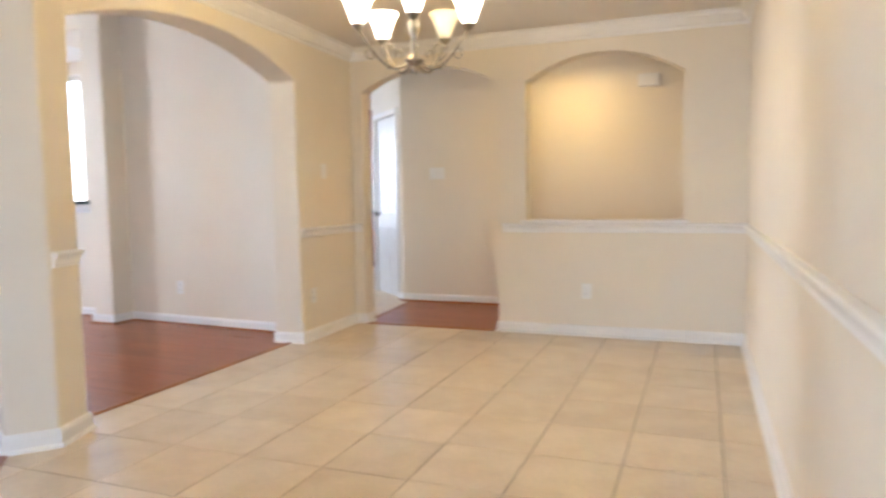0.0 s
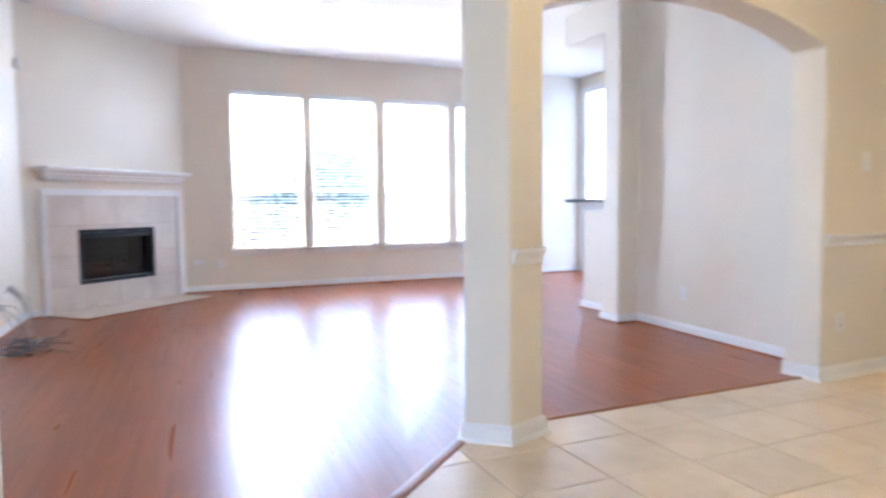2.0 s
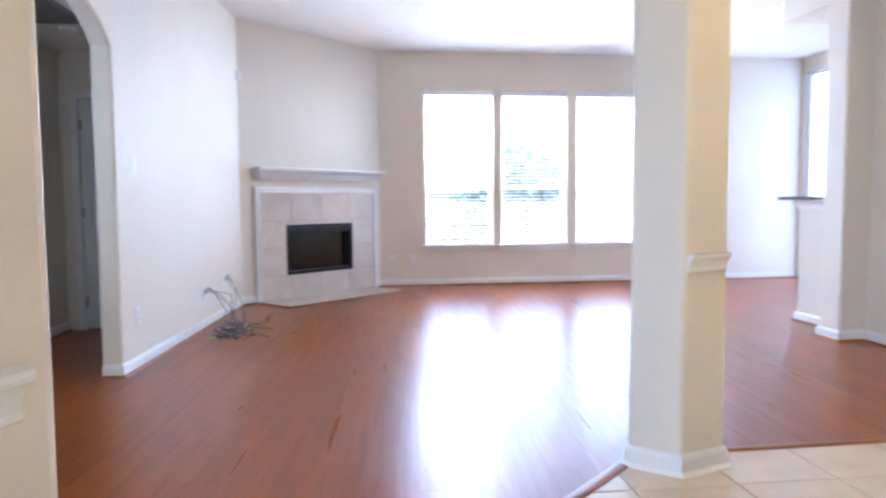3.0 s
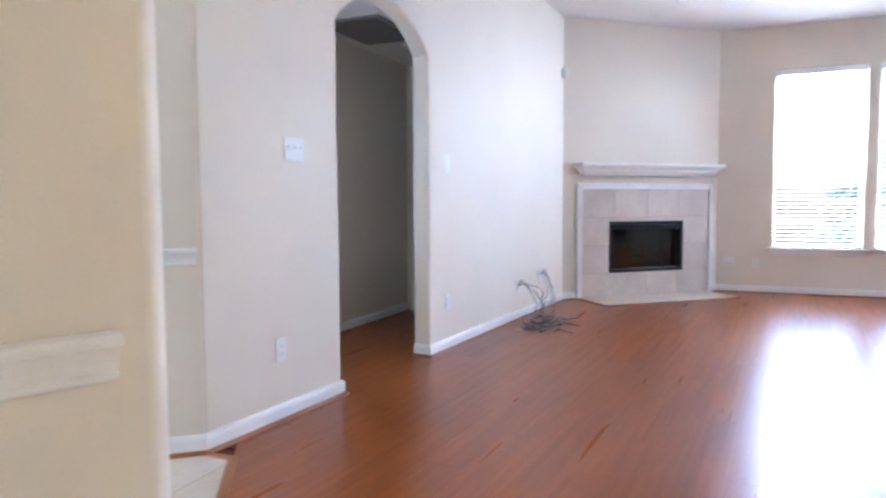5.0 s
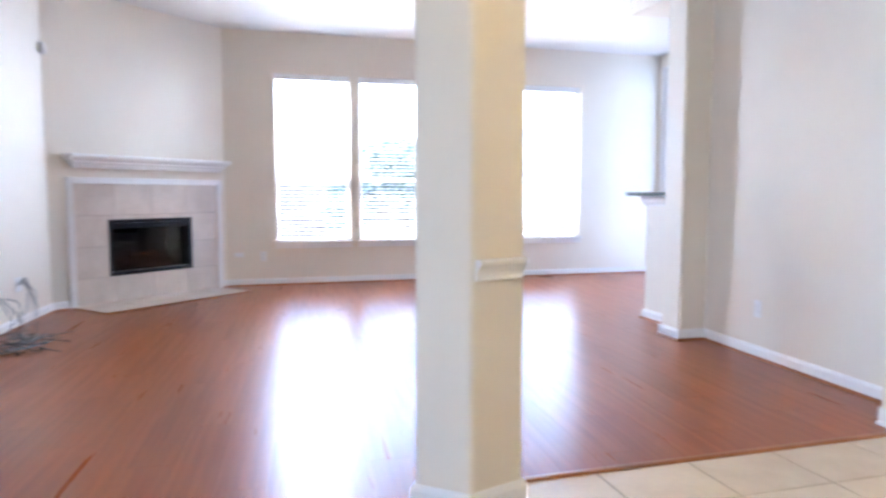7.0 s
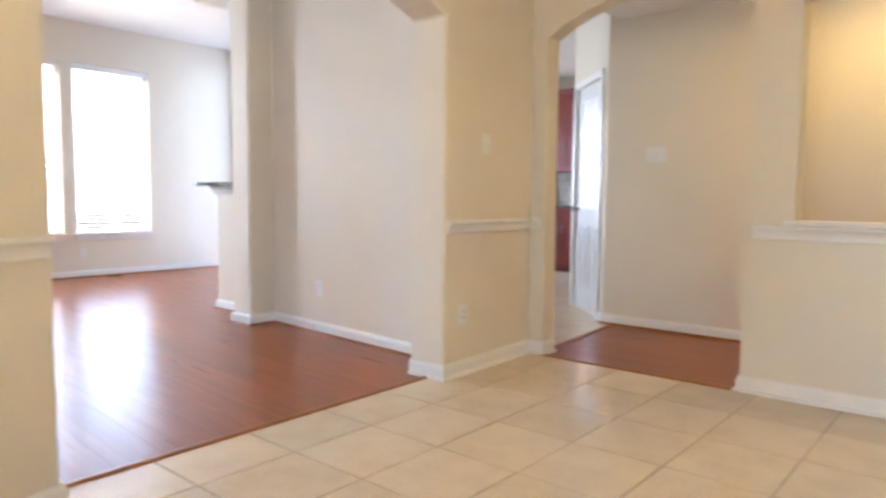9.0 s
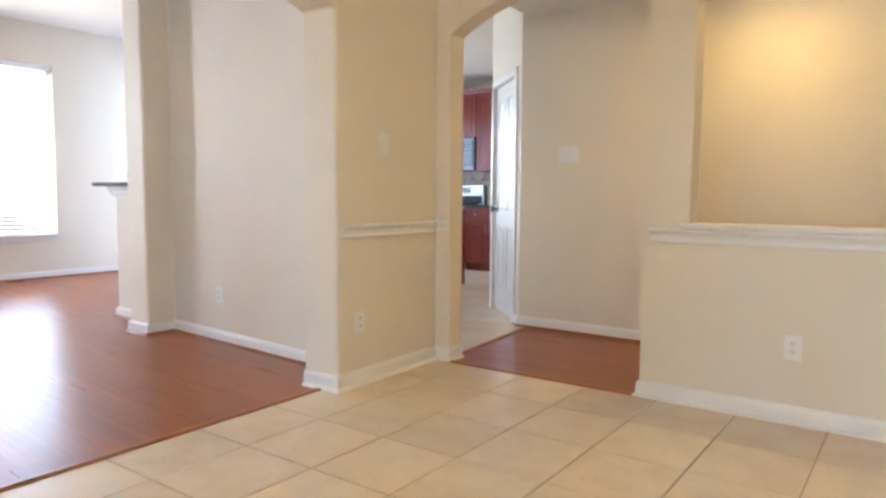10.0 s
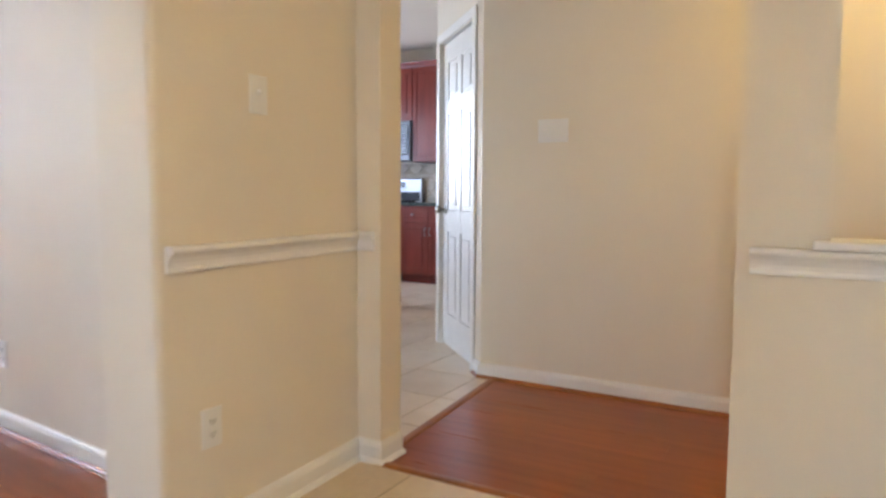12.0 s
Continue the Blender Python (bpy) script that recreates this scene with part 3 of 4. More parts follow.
for i, (a, b) in enumerate(WINDOWS):
    win = tagged(thing("window_%d" % (i + 1), "tall white framed double hung window with a sill", "window", (WEST, (a + b) / 2, WZ0), "windows of the living room"), kind="structure")
    xo, xi, mid = WEST - 0.140, WEST - 0.085, 1.315
    fw = 0.045
    part("window_frame", boxes((xo, xi, a, a + fw, WZ0, WZ1), (xo, xi, b - fw, b, WZ0, WZ1), (xo, xi, a + fw, b - fw, WZ0, WZ0 + fw), (xo, xi, a + fw, b - fw, WZ1 - fw, WZ1), bevel=0.003), VINYL, win)
    part("meeting_rail", boxes((xo + 0.005, xi + 0.004, a + fw, b - fw, mid - 0.022, mid + 0.022), bevel=0.003), VINYL, win)
    pane("pane", boxes((xo + 0.02, xo + 0.026, a + fw, b - fw, WZ0 + fw, mid - 0.022)), win)
    pane("pane", boxes((xo + 0.02, xo + 0.026, a + fw, b - fw, mid + 0.022, WZ1 - fw)), win)
    part("window_sill", boxes((WEST - 0.084, WEST + 0.045, a - 0.035, b + 0.035, WZ0 - 0.024, WZ0 + 0.001), bevel=0.005), TRIM, win)
    part("apron", boxes((WEST + 0.001, WEST + 0.016, a - 0.015, b + 0.015, WZ0 - 0.085, WZ0 - 0.025), bevel=0.003), TRIM, win)
    blind = thing("window_blind", "white horizontal slat blind let down and tilted open", "blind", (WEST - 0.04, (a + b) / 2, WZ0), "blinds of the living room")
    part("headrail", boxes((WEST - 0.075, WEST - 0.012, a + 0.006, b - 0.006, WZ1 - 0.075, WZ1 - 0.002), bevel=0.004), SLAT, blind)
    part("bottom_rail", boxes((WEST - 0.066, WEST - 0.016, a + 0.008, b - 0.008, WZ0 + 0.006, WZ0 + 0.022), bevel=0.003), SLAT, blind)
    me = box_mesh("slat", 0.050, b - a - 0.018, 0.0028, SLAT)
    n = 42
    for k in range(n):
        z = 0.048 + k * (WZ1 - WZ0 - 0.14) / (n - 1)
        child("slat", me, blind, pose(0, 0, z, 0, random.uniform(5.5, 8.0), random.uniform(-0.08, 0.08)))
    for y in (a + 0.16, (a + b) / 2, b - 0.16):
        part("ladder_cord", boxes((WEST - 0.0155, WEST - 0.0140, y - 0.0012, y + 0.0012, WZ0 + 0.02, WZ1 - 0.07)), CORD, blind)

# glazed door of the breakfast corner
gd = tagged(thing("door_1", "tall white framed garden door glazed over its full height", "door", ((DOOR_N[0] + DOOR_N[1]) / 2, 7.05, 0)), kind="structure")
x0, x1 = DOOR_N
part("door_frame", boxes((x0, x0 + 0.035, 7.0, 7.13, 0, 2.95), (x1 - 0.035, x1, 7.0, 7.13, 0, 2.95), (x0 + 0.035, x1 - 0.035, 7.0, 7.13, 2.915, 2.95), bevel=0.004), TRIM, gd)
leaf = part("door_leaf", boxes((x0 + 0.037, x0 + 0.085, 7.04, 7.085, 0.01, 2.912), (x1 - 0.085, x1 - 0.037, 7.04, 7.085, 0.01, 2.912), (x0 + 0.085, x1 - 0.085, 7.04, 7.085, 0.01, 0.12), (x0 + 0.085, x1 - 0.085, 7.04, 7.085, 2.86, 2.912), bevel=0.004), TRIM, gd)
pane("pane", boxes((x0 + 0.085, x1 - 0.085, 7.058, 7.064, 0.12, 2.86)), gd)
part("lever", tube([(x1 - 0.062, 7.04, 1.0), (x1 - 0.062, 6.995, 1.0), (x1 - 0.16, 6.99, 1.0)], 0.009, 8), material("door_lever_steel", (0.32, 0.30, 0.28), 0.32, 1.0), leaf, "steel lever handle")

# ---- doors ----
DOORPAINT = material("white_door_paint", (0.80, 0.80, 0.79), 0.36, vary=0.012, bump=0.04, depth=0.0006)
NICKEL = material("brushed_nickel", (0.32, 0.30, 0.28), 0.32, 1.0, vary=0.05, bump=0.03)


def panelled_leaf(width, height, thick):
    """A six panel door leaf, hinge side at x=0, front at -y."""
    st, rail = 0.105, 0.11
    cols = [(st, width / 2 - 0.045), (width / 2 + 0.045, width - st)]
    rows = [(0.22, 0.78), (0.93, 1.56), (1.66, 1.90)]
    bm = bmesh.new()
    box(bm, 0, width, -thick / 2 + 0.008, thick / 2, 0, height)
    f = -thick / 2
    xs = [0, cols[0][0], cols[0][1], cols[1][0], cols[1][1], width]
    for xa, xb in ((0, xs[1]), (xs[2], xs[3]), (xs[4], width)):
        box(bm, xa, xb, f, f + 0.0085, 0, height, bevel=0.0025)
    zs = [0] + [z for r in rows for z in r] + [height]
    for xa, xb in cols:
        for za, zb in zip(zs[0::2], zs[1::2]):
            box(bm, xa - 0.001, xb + 0.001, f + 0.0002, f + 0.0085, za, zb, bevel=0.0025)
        for za, zb in rows:
            box(bm, xa + 0.028, xb - 0.028, f + 0.001, f + 0.0085, za + 0.028, zb - 0.028, bevel=0.004)
    return bm


def knob_mesh(m):
    return lathe([(0.0, 0.0), (0.032, 0.0), (0.032, 0.004), (0.012, 0.010), (0.010, 0.030), (0.022, 0.040), (0.028, 0.052), (0.024, 0.064), (0.010, 0.070), (0.0, 0.071)], 20, m)


def hung_door(name, label, origin, along, s0, s1, height, knob_at_end, depth):
    """A leaf with casing in a slab opening: along runs with the room on the left."""
    d = Vector(along).normalized()
    ang = math.degrees(math.atan2(d.y, d.x))
    base = Matrix.Translation((*origin, 0)) @ pose(0, 0, 0, 0, 0, ang) @ pose(s0, 0, 0)
    door = tagged(new(name), label, "door", "", "structure")
    door.matrix_basis = base
    w = s1 - s0

    def add(nm, bm, mat, lab="", parent=None, turn=None):
        if turn is not None:
            bmesh.ops.transform(bm, matrix=turn, verts=bm.verts)
        me = bpy.data.meshes.new(nm)
        bmesh.ops.recalc_face_normals(bm, faces=bm.faces)
        bm.to_mesh(me)
        bm.free()
        me.materials.append(mat)
        return child(nm, me, parent or door, Matrix.Identity(4), lab)

    # local frame: x along the wall, +y into the room
    flipy = Matrix.Diagonal((1, -1, 1, 1))
    lf = add("door_leaf", panelled_leaf(w - 0.008, height - 0.016, 0.036), DOORPAINT, "", None, pose(0.004, -depth, 0.010) @ flipy)
    for nm, rows in (("casing", ((-0.062, -0.002, 0.0012, 0.017, 0, height + 0.062),)), ("casing", ((w + 0.002, w + 0.062, 0.0012, 0.017, 0, height + 0.062),)), ("casing", ((-0.0018, w + 0.0018, 0.0012, 0.017, height + 0.002, height + 0.062),))):
        add(nm, boxes(*rows, bevel=0.005), TRIM)
    add("jamb", boxes((-0.0018, 0.002, -0.118, 0.0, 0, height + 0.002), (w - 0.002, w + 0.0018, -0.118, 0.0, 0, height + 0.002), (0.002, w - 0.002, -0.118, 0.0, height - 0.002, height + 0.0018)), TRIM)
    kx = w - 0.065 if knob_at_end else 0.065
    add("knob", knob_mesh(pose(kx, -depth + 0.018, 0.94, -90, 0, 0)), NICKEL, "round brushed nickel knob", lf)
    hx = 0.006 if knob_at_end else w - 0.006
    for z in (0.25, 1.05, 1.82):
        add("hinge", boxes((hx - 0.012, hx + 0.012, -depth + 0.0185, -depth + 0.024, z - 0.045, z + 0.045), bevel=0.002), NICKEL, "steel hinge", lf)
    return door


hung_door("door_2", "white six panel pantry door with a nickel knob, closed", PAN, PD, 0.16, 0.895, 2.05, True, 0.035)
hung_door("door_3", "white six panel door at the end of the passage, closed", (-6.17, 0), (0, -1), 0.96, 1.72, 2.05, False, 0.03)

# ---- fireplace ----
MARBLE = material("beige_stone_tile", (0.66, 0.565, 0.475), 0.35, vary=0.03, scale=4, fine=30, bump=0.05, other=(0.58, 0.49, 0.40), rand=0.04, offset=True)
BLACK = material("black_steel", (0.012, 0.012, 0.014), 0.35, 0.6, vary=0.1, bump=0.04)
SOOT = material("dark_firebrick", (0.035, 0.032, 0.032), 0.85, vary=0.15, scale=12, bump=0.4)
LOG = material("ceramic_log", (0.055, 0.042, 0.033), 0.9, vary=0.2, scale=14, fine=60, bump=0.6, depth=0.004)
FM = Matrix.Translation((fo.x, fo.y, 0)) @ pose(0, 0, 0, 0, 0, math.degrees(math.atan2(-FIRE_D.y, -FIRE_D.x)))


def fbox(*rows, bevel=0.0):
    """Boxes in the fireplace wall's frame: s, n, z."""
    return boxes(*[(-b, -a, c, d, e, f) for a, b, c, d, e, f in rows], m=FM, bevel=bevel)


fp = thing("fireplace", "corner gas fireplace with beige stone tile surround and white trim", "fireplace", (*fire(0.97), 0))
tiles = [(0.10, 0.535, 0.920, 1.240), (0.538, 0.970, 0.920, 1.240), (0.973, 1.405, 0.920, 1.240), (1.408, 1.845, 0.920, 1.240),
         (0.10, 0.458, 0.602, 0.917), (0.10, 0.458, 0.284, 0.599), (1.482, 1.845, 0.602, 0.917), (1.482, 1.845, 0.284, 0.599),
         (0.10, 0.535, 0.0, 0.281), (0.538, 0.970, 0.0, 0.281), (0.973, 1.405, 0.0, 0.281), (1.408, 1.845, 0.0, 0.281),
         (0.461, 0.970, 0.872, 0.917), (0.973, 1.479, 0.872, 0.917)]
for a, b, c, d in tiles:
    part("stone_tile", fbox((a, b, 0.001, 0.014, c + 0.001, d), bevel=0.0012), MARBLE, fp)
part("grout_bed", fbox((0.10, 0.47, 0.0008, 0.010, 0, 1.24), (1.47, 1.845, 0.0008, 0.010, 0, 1.24), (0.47, 1.47, 0.0008, 0.010, 0, 0.28), (0.47, 1.47, 0.0008, 0.010, 0.875, 1.24)), GROUT, fp)
for rows in (((0.035, 0.098, 0.001, 0.028, 0, 1.305),), ((1.847, 1.910, 0.001, 0.028, 0, 1.305),), ((0.098, 1.847, 0.001, 0.028, 1.242, 1.305),)):
    part("trim_board", fbox(*rows, bevel=0.006), TRIM, fp, "white painted trim")
for rows in (((0.082, 0.099, 0.028, 0.036, 0, 1.260),), ((1.846, 1.863, 0.028, 0.036, 0, 1.260),), ((0.099, 1.846, 0.028, 0.036, 1.241, 1.260),)):
    part("trim_bead", fbox(*rows, bevel=0.003), TRIM, fp)
part("firebox", fbox((0.47, 1.47, -0.46, -0.44, 0.27, 0.89), (0.44, 0.468, -0.46, 0.0, 0.27, 0.89), (1.472, 1.50, -0.46, 0.0, 0.27, 0.89), (0.45, 1.49, -0.46, 0.0, 0.25, 0.278), (0.45, 1.49, -0.46, 0.0, 0.877, 0.90)), SOOT, fp, "dark firebox lining")
part("firebox_frame", fbox((0.462, 0.500, -0.085, 0.018, 0.282, 0.872), (1.440, 1.478, -0.085, 0.018, 0.282, 0.872), (0.500, 1.440, -0.085, 0.018, 0.282, 0.322), (0.500, 1.440, -0.085, 0.018, 0.835, 0.872), bevel=0.003), BLACK, fp, "black steel frame")
part("hood", fbox((0.500, 1.440, -0.06, 0.006, 0.775, 0.832), bevel=0.01), BLACK, fp)
part("grate", fbox(*[(0.62 + k * 0.1, 0.632 + k * 0.1, -0.34, -0.10, 0.33, 0.345) for k in range(8)], (0.60, 1.35, -0.12, -0.105, 0.318, 0.335), (0.60, 1.35, -0.33, -0.315, 0.278, 0.335)), BLACK, fp)
for k, (a, b, n_, z, r) in enumerate(((0.66, 1.30, -0.17, 0.385, 0.040), (0.72, 1.22, -0.28, 0.40, 0.046), (0.82, 1.14, -0.22, 0.46, 0.032))):
    pts = [FM @ Vector((-(a + (b - a) * j / 6), n_ + 0.03 * math.sin(j * 1.3 + k), z + 0.012 * math.sin(j * 2.1 + k))) for j in range(7)]
    part("log", tube(pts, r, 9), LOG, fp, "grey brown ceramic log", smooth=True)

part("glass_door", fbox((0.501, 1.439, -0.075, -0.071, 0.323, 0.834)), clear("smoked_glass", (0.16, 0.165, 0.18)), fp, "smoked glass firebox front")

shelf = thing("mantel_shelf", "white painted moulded mantel shelf on the wall", "mantel", (*fire(0.97), 1.40))
MANT = [(0, 1.395), (0.008, 1.395), (0.020, 1.412), (0.030, 1.432), (0.050, 1.445), (0.055, 1.462), (0.085, 1.482), (0.095, 1.492), (0.095, 1.500), (0, 1.500)]
part("moulding", sweep([fire(1.850, 0.002), fire(1.850, 0.06), fire(0.105, 0.06), fire(0.105, 0.002)], MANT), TRIM, shelf)
part("board", fbox((0.012, 1.955, 0.002, 0.175, 1.4985, 1.528), bevel=0.006), TRIM, shelf)
part("core", fbox((0.11, 1.845, 0.002, 0.059, 1.40, 1.4982)), TRIM, shelf)

hearth = thing("hearth", "flat beige tile hearth in front of the fireplace", "hearth", (*fire(0.9, 0.3), 0))
for a, b in ((0.06, 0.485), (0.488, 0.915), (0.918, 1.345), (1.348, 1.80)):
    for c, d in ((0.016, 0.30), (0.303, 0.585)):
        part("stone_tile", fbox((a, b, c, d, 0.0008, 0.016), bevel=0.0015), MARBLE, hearth)
part("edge_strip", fbox((0.055, 1.805, 0.587, 0.602, 0.0008, 0.014), (0.045, 0.058, 0.016, 0.602, 0.0008, 0.014), (1.802, 1.815, 0.016, 0.602, 0.0008, 0.014), bevel=0.004), MOULD, hearth, "brown wooden edge strip")

# ---- lamps ----
IRON = material("brushed_pewter", (0.30, 0.27, 0.22), 0.35, 0.9, vary=0.08, bump=0.05)
LIT = glowing("lit_frosted_glass", (1.0, 0.86, 0.62), 0.8)
UNLIT = material("frosted_glass", (0.80, 0.74, 0.60), 0.35, vary=0.02, bump=0.02)
CX, CY = -0.985, 3.0
chand = thing("chandelier", "pewter five arm chandelier with frosted bell shades, one unlit", "chandelier", (CX, CY, CEIL_D))
to_c = Matrix.Translation((CX, CY, 0))
part("stem", lathe([(0.0, 1.752), (0.012, 1.756), (0.020, 1.775), (0.010, 1.792), (0.030, 1.805), (0.052, 1.818), (0.030, 1.832), (0.014, 1.85), (0.012, 1.93), (0.022, 1.96), (0.028, 2.00), (0.016, 2.04), (0.010, 2.08), (0.010, 2.14), (0.0, 2.145)], 20, to_c), IRON, chand, smooth=True)
part("canopy", lathe([(0.0, 2.395), (0.02, 2.397), (0.058, 2.42), (0.065, 2.4385), (0.0, 2.4388)], 24, to_c), IRON, chand, smooth=True)
for k in range(8):
    z = 2.145 + 0.032 * k
    ring = [Vector((CX + 0.009 * math.cos(t) * (k % 2), CY + 0.009 * math.cos(t) * (1 - k % 2), z + 0.018 + 0.021 * math.sin(t))) for t in [2 * math.pi * j / 12 for j in range(13)]]
    part("chain_link", tube(ring, 0.0025, 6), IRON, chand)
SHADE = [(0.026, 0.0), (0.034, 0.012), (0.043, 0.04), (0.054, 0.075), (0.068, 0.108), (0.083, 0.130), (0.086, 0.134), (0.082, 0.133), (0.065, 0.110), (0.050, 0.075), (0.039, 0.04), (0.029, 0.012), (0.010, 0.004)]
for k in range(5):
    a = radians(-66.7 + 72 * k)
    ux, uy = math.cos(a), math.sin(a)
    R = 0.285
    at = lambda r, z: (CX + r * ux, CY + r * uy, z)
    arm = part("arm", tube([at(0.02 + (R - 0.02) * t, 1.82 - 0.055 * math.sin(math.pi * t * 0.95) * (1 - t) * 1.6 + 0.135 * t ** 3) for t in [j / 14 for j in range(15)]], 0.007, 8), IRON, chand, smooth=True)
    for r0, z0, rad, turn in ((0.13, 1.862, 0.048, 1), (0.225, 1.835, 0.030, -1)):
        part("scroll", tube([at(r0 + rad * (1 - 0.55 * t) * math.cos(turn * (5.2 * t - 1.5)), z0 + rad * (1 - 0.55 * t) * math.sin(turn * (5.2 * t - 1.5))) for t in [j / 16 for j in range(17)]], 0.0042, 6), IRON, arm, smooth=True)
    top = Matrix.Translation(at(R, 1.945))
    part("cup", lathe([(0.0, 0.0), (0.012, 0.002), (0.016, 0.012), (0.030, 0.026), (0.034, 0.032), (0.0, 0.034)], 16, top), IRON, arm, smooth=True)
    part("shade", lathe(SHADE, 24, Matrix.Translation(at(R, 1.976))), UNLIT if k == 2 else LIT, arm, "unlit frosted glass shade" if k == 2 else "lit frosted glass shade", smooth=True)
    if k != 2:
        lamp("bulb_light", "POINT", at(R, 2.125), 0.40, WARM, 0.03)

hl = thing("ceiling_light", "round frosted flush ceiling light in the passage, lit", "lamp", (-0.80, 5.87, CEIL_H))
part("pan", lathe([(0.0, CEIL_H - 0.022), (0.15, CEIL_H - 0.022), (0.155, CEIL_H - 0.001), (0.0, CEIL_H - 0.0008)], 28, Matrix.Translation((-0.80, 5.87, 0))), IRON, hl)
part("diffuser", lathe([(0.0, CEIL_H - 0.085), (0.05, CEIL_H - 0.082), (0.10, CEIL_H - 0.066), (0.135, CEIL_H - 0.04), (0.142, CEIL_H - 0.0225), (0.0, CEIL_H - 0.0222)], 28, Matrix.Translation((-0.80, 5.87, 0))), LIT, hl, "lit frosted glass bowl", smooth=True)
bowl = new("passage_light", bpy.data.lights.new("passage_light", "AREA"))
bowl.data.shape, bowl.data.size = "DISK", 0.24
bowl.data.energy, bowl.data.color = 0.48, (1.0, 0.63, 0.09)
bowl.matrix_world = look((-0.80, 5.87, CEIL_H - 0.10), (-0.80, 5.8701, 0))

# ---- switch plates and outlets ----
PLATE = material("white_plastic", (0.82, 0.81, 0.78), 0.3, vary=0.01, bump=0.0)
SLOT = material("dark_slot", (0.03, 0.03, 0.03), 0.6, bump=0.0)


def wall_plate(name, label, category, place, facing, width, height, style, gangs=1):
    """A cover plate on a wall; facing: the plan direction it looks to."""
    fx, fy = facing
    m = Matrix.Translation(place) @ pose(0, 0, 0, 0, 0, math.degrees(math.atan2(fx, -fy)))
    ob = new(name)
    ob.matrix_basis = m
    tagged(ob, label, category)
    # local: x along the wall, -y out of it
    def add(nm, bm, mat, lab=""):
        me = bpy.data.meshes.new(nm)
        bmesh.ops.recalc_face_normals(bm, faces=bm.faces)
        bm.to_mesh(me)
        bm.free()
        me.materials.append(mat)
        child(nm, me, ob, Matrix.Identity(4), lab)
    add("cover", boxes((-width / 2, width / 2, -0.006, -0.0008, -height / 2, height / 2), bevel=0.0022), PLATE)
    for g in range(gangs):
        gx = (g - (gangs - 1) / 2) * 0.046
        if style == "toggle":
            add("toggle", boxes((gx - 0.005, gx + 0.005, -0.017, -0.0062, 0.002, 0.014), bevel=0.0015), PLATE)
            add("collar", boxes((gx - 0.009, gx + 0.009, -0.0078, -0.0062, -0.017, 0.017), bevel=0.0006), PLATE)
            for z in (-0.030, 0.030):
                add("screw", lathe([(0.0, 0.0), (0.0035, 0.0), (0.003, 0.0012), (0.0, 0.0014)], 10, pose(gx, -0.0061, z, 90, 0, 0)), PLATE)
        elif style == "rocker":
            for z in ((0.026,) if gangs else ()) + (-0.026,):
                add("rocker", boxes((gx - 0.017, gx + 0.017, -0.010, -0.0062, z - 0.022, z + 0.022), bevel=0.002), PLATE)
        elif style == "outlet":
            for z in (-0.020, 0.020):
                add("socket", boxes((gx - 0.017, gx + 0.017, -0.0082, -0.0062, z - 0.014, z + 0.014), bevel=0.0009), PLATE)
                add("slot", boxes((gx - 0.008, gx - 0.0055, -0.0088, -0.0080, z - 0.003, z + 0.007), (gx + 0.0055, gx + 0.008, -0.0088, -0.0080, z - 0.003, z + 0.007), (gx - 0.002, gx + 0.002, -0.0088, -0.0080, z - 0.010, z - 0.006)), SLOT)
    return ob


sn = (su.y, -su.x)
wall_plate("light_switch", "white single toggle light switch on the dining room wall", "switch", (left_x(4.67), 4.67, 1.357), (1, -0.03), 0.075, 0.120, "toggle")
wall_plate("power_outlet", "white double power outlet low on the dining room wall", "outlet", (left_x(4.452), 4.452, 0.357), (1, -0.03), 0.075, 0.120, "outlet")
wall_plate("light_switch", "white three toggle light switch in the passage", "switch", (-2.255, BACK, 1.382), (0, -1), 0.168, 0.122, "toggle", 3)
wall_plate("power_outlet", "white double power outlet on the half wall", "outlet", (-0.472, NORTH, 0.362), (0, -1), 0.078, 0.122, "outlet")
wall_plate("power_outlet", "white double power outlet on the wall beside the pilaster", "outlet", (-4.075, 4.6543, 0.342), (-0.073, -1), 0.075, 0.120, "outlet")
wall_plate("light_switch", "white three toggle light switch beside the arched passage", "switch", (*on_south(-2.93), 1.372), sn, 0.150, 0.122, "toggle", 3)
wall_plate("power_outlet", "white double power outlet beside the arched passage", "outlet", (*on_south(-2.80), 0.362), sn, 0.075, 0.120, "outlet")
wall_plate("light_switch", "white rocker switch plate on the living room wall", "switch", (*on_south(-4.64), 1.382), sn, 0.078, 0.125, "rocker")
wall_plate("power_outlet", "white double power outlet on the long living room wall", "outlet", (*on_south(-4.63), 0.360), sn, 0.075, 0.120, "outlet")
wall_plate("power_outlet", "white double power outlet beside the fireplace", "outlet", (WEST, 1.422, 0.365), (1, 0), 0.075, 0.120, "outlet")
wall_plate("cable_plate", "small white cable plate beside the fireplace", "outlet", (WEST, 1.130, 0.388), (1, 0), 0.115, 0.055, "plain")
wall_plate("power_outlet", "white double power outlet under the window", "outlet", (WEST, 4.88, 0.30), (1, 0), 0.075, 0.120, "outlet")
wall_plate("thermostat", "small white thermostat near the breakfast corner", "thermostat", (WEST, 6.70, 1.42), (1, 0), 0.10, 0.12, "plain")
wall_plate("cable_plate", "white cable plate above the loose wires", "outlet", (*on_south(-6.70), 0.365), sn, 0.115, 0.120, "plain")
wall_plate("power_outlet", "white power outlet near the loose wires", "outlet", (*on_south(-6.08), 0.318), sn, 0.075, 0.120, "outlet")

chime = thing("door_chime", "white door chime box high on the passage wall", "door chime", (-0.10, BACK, 2.2))
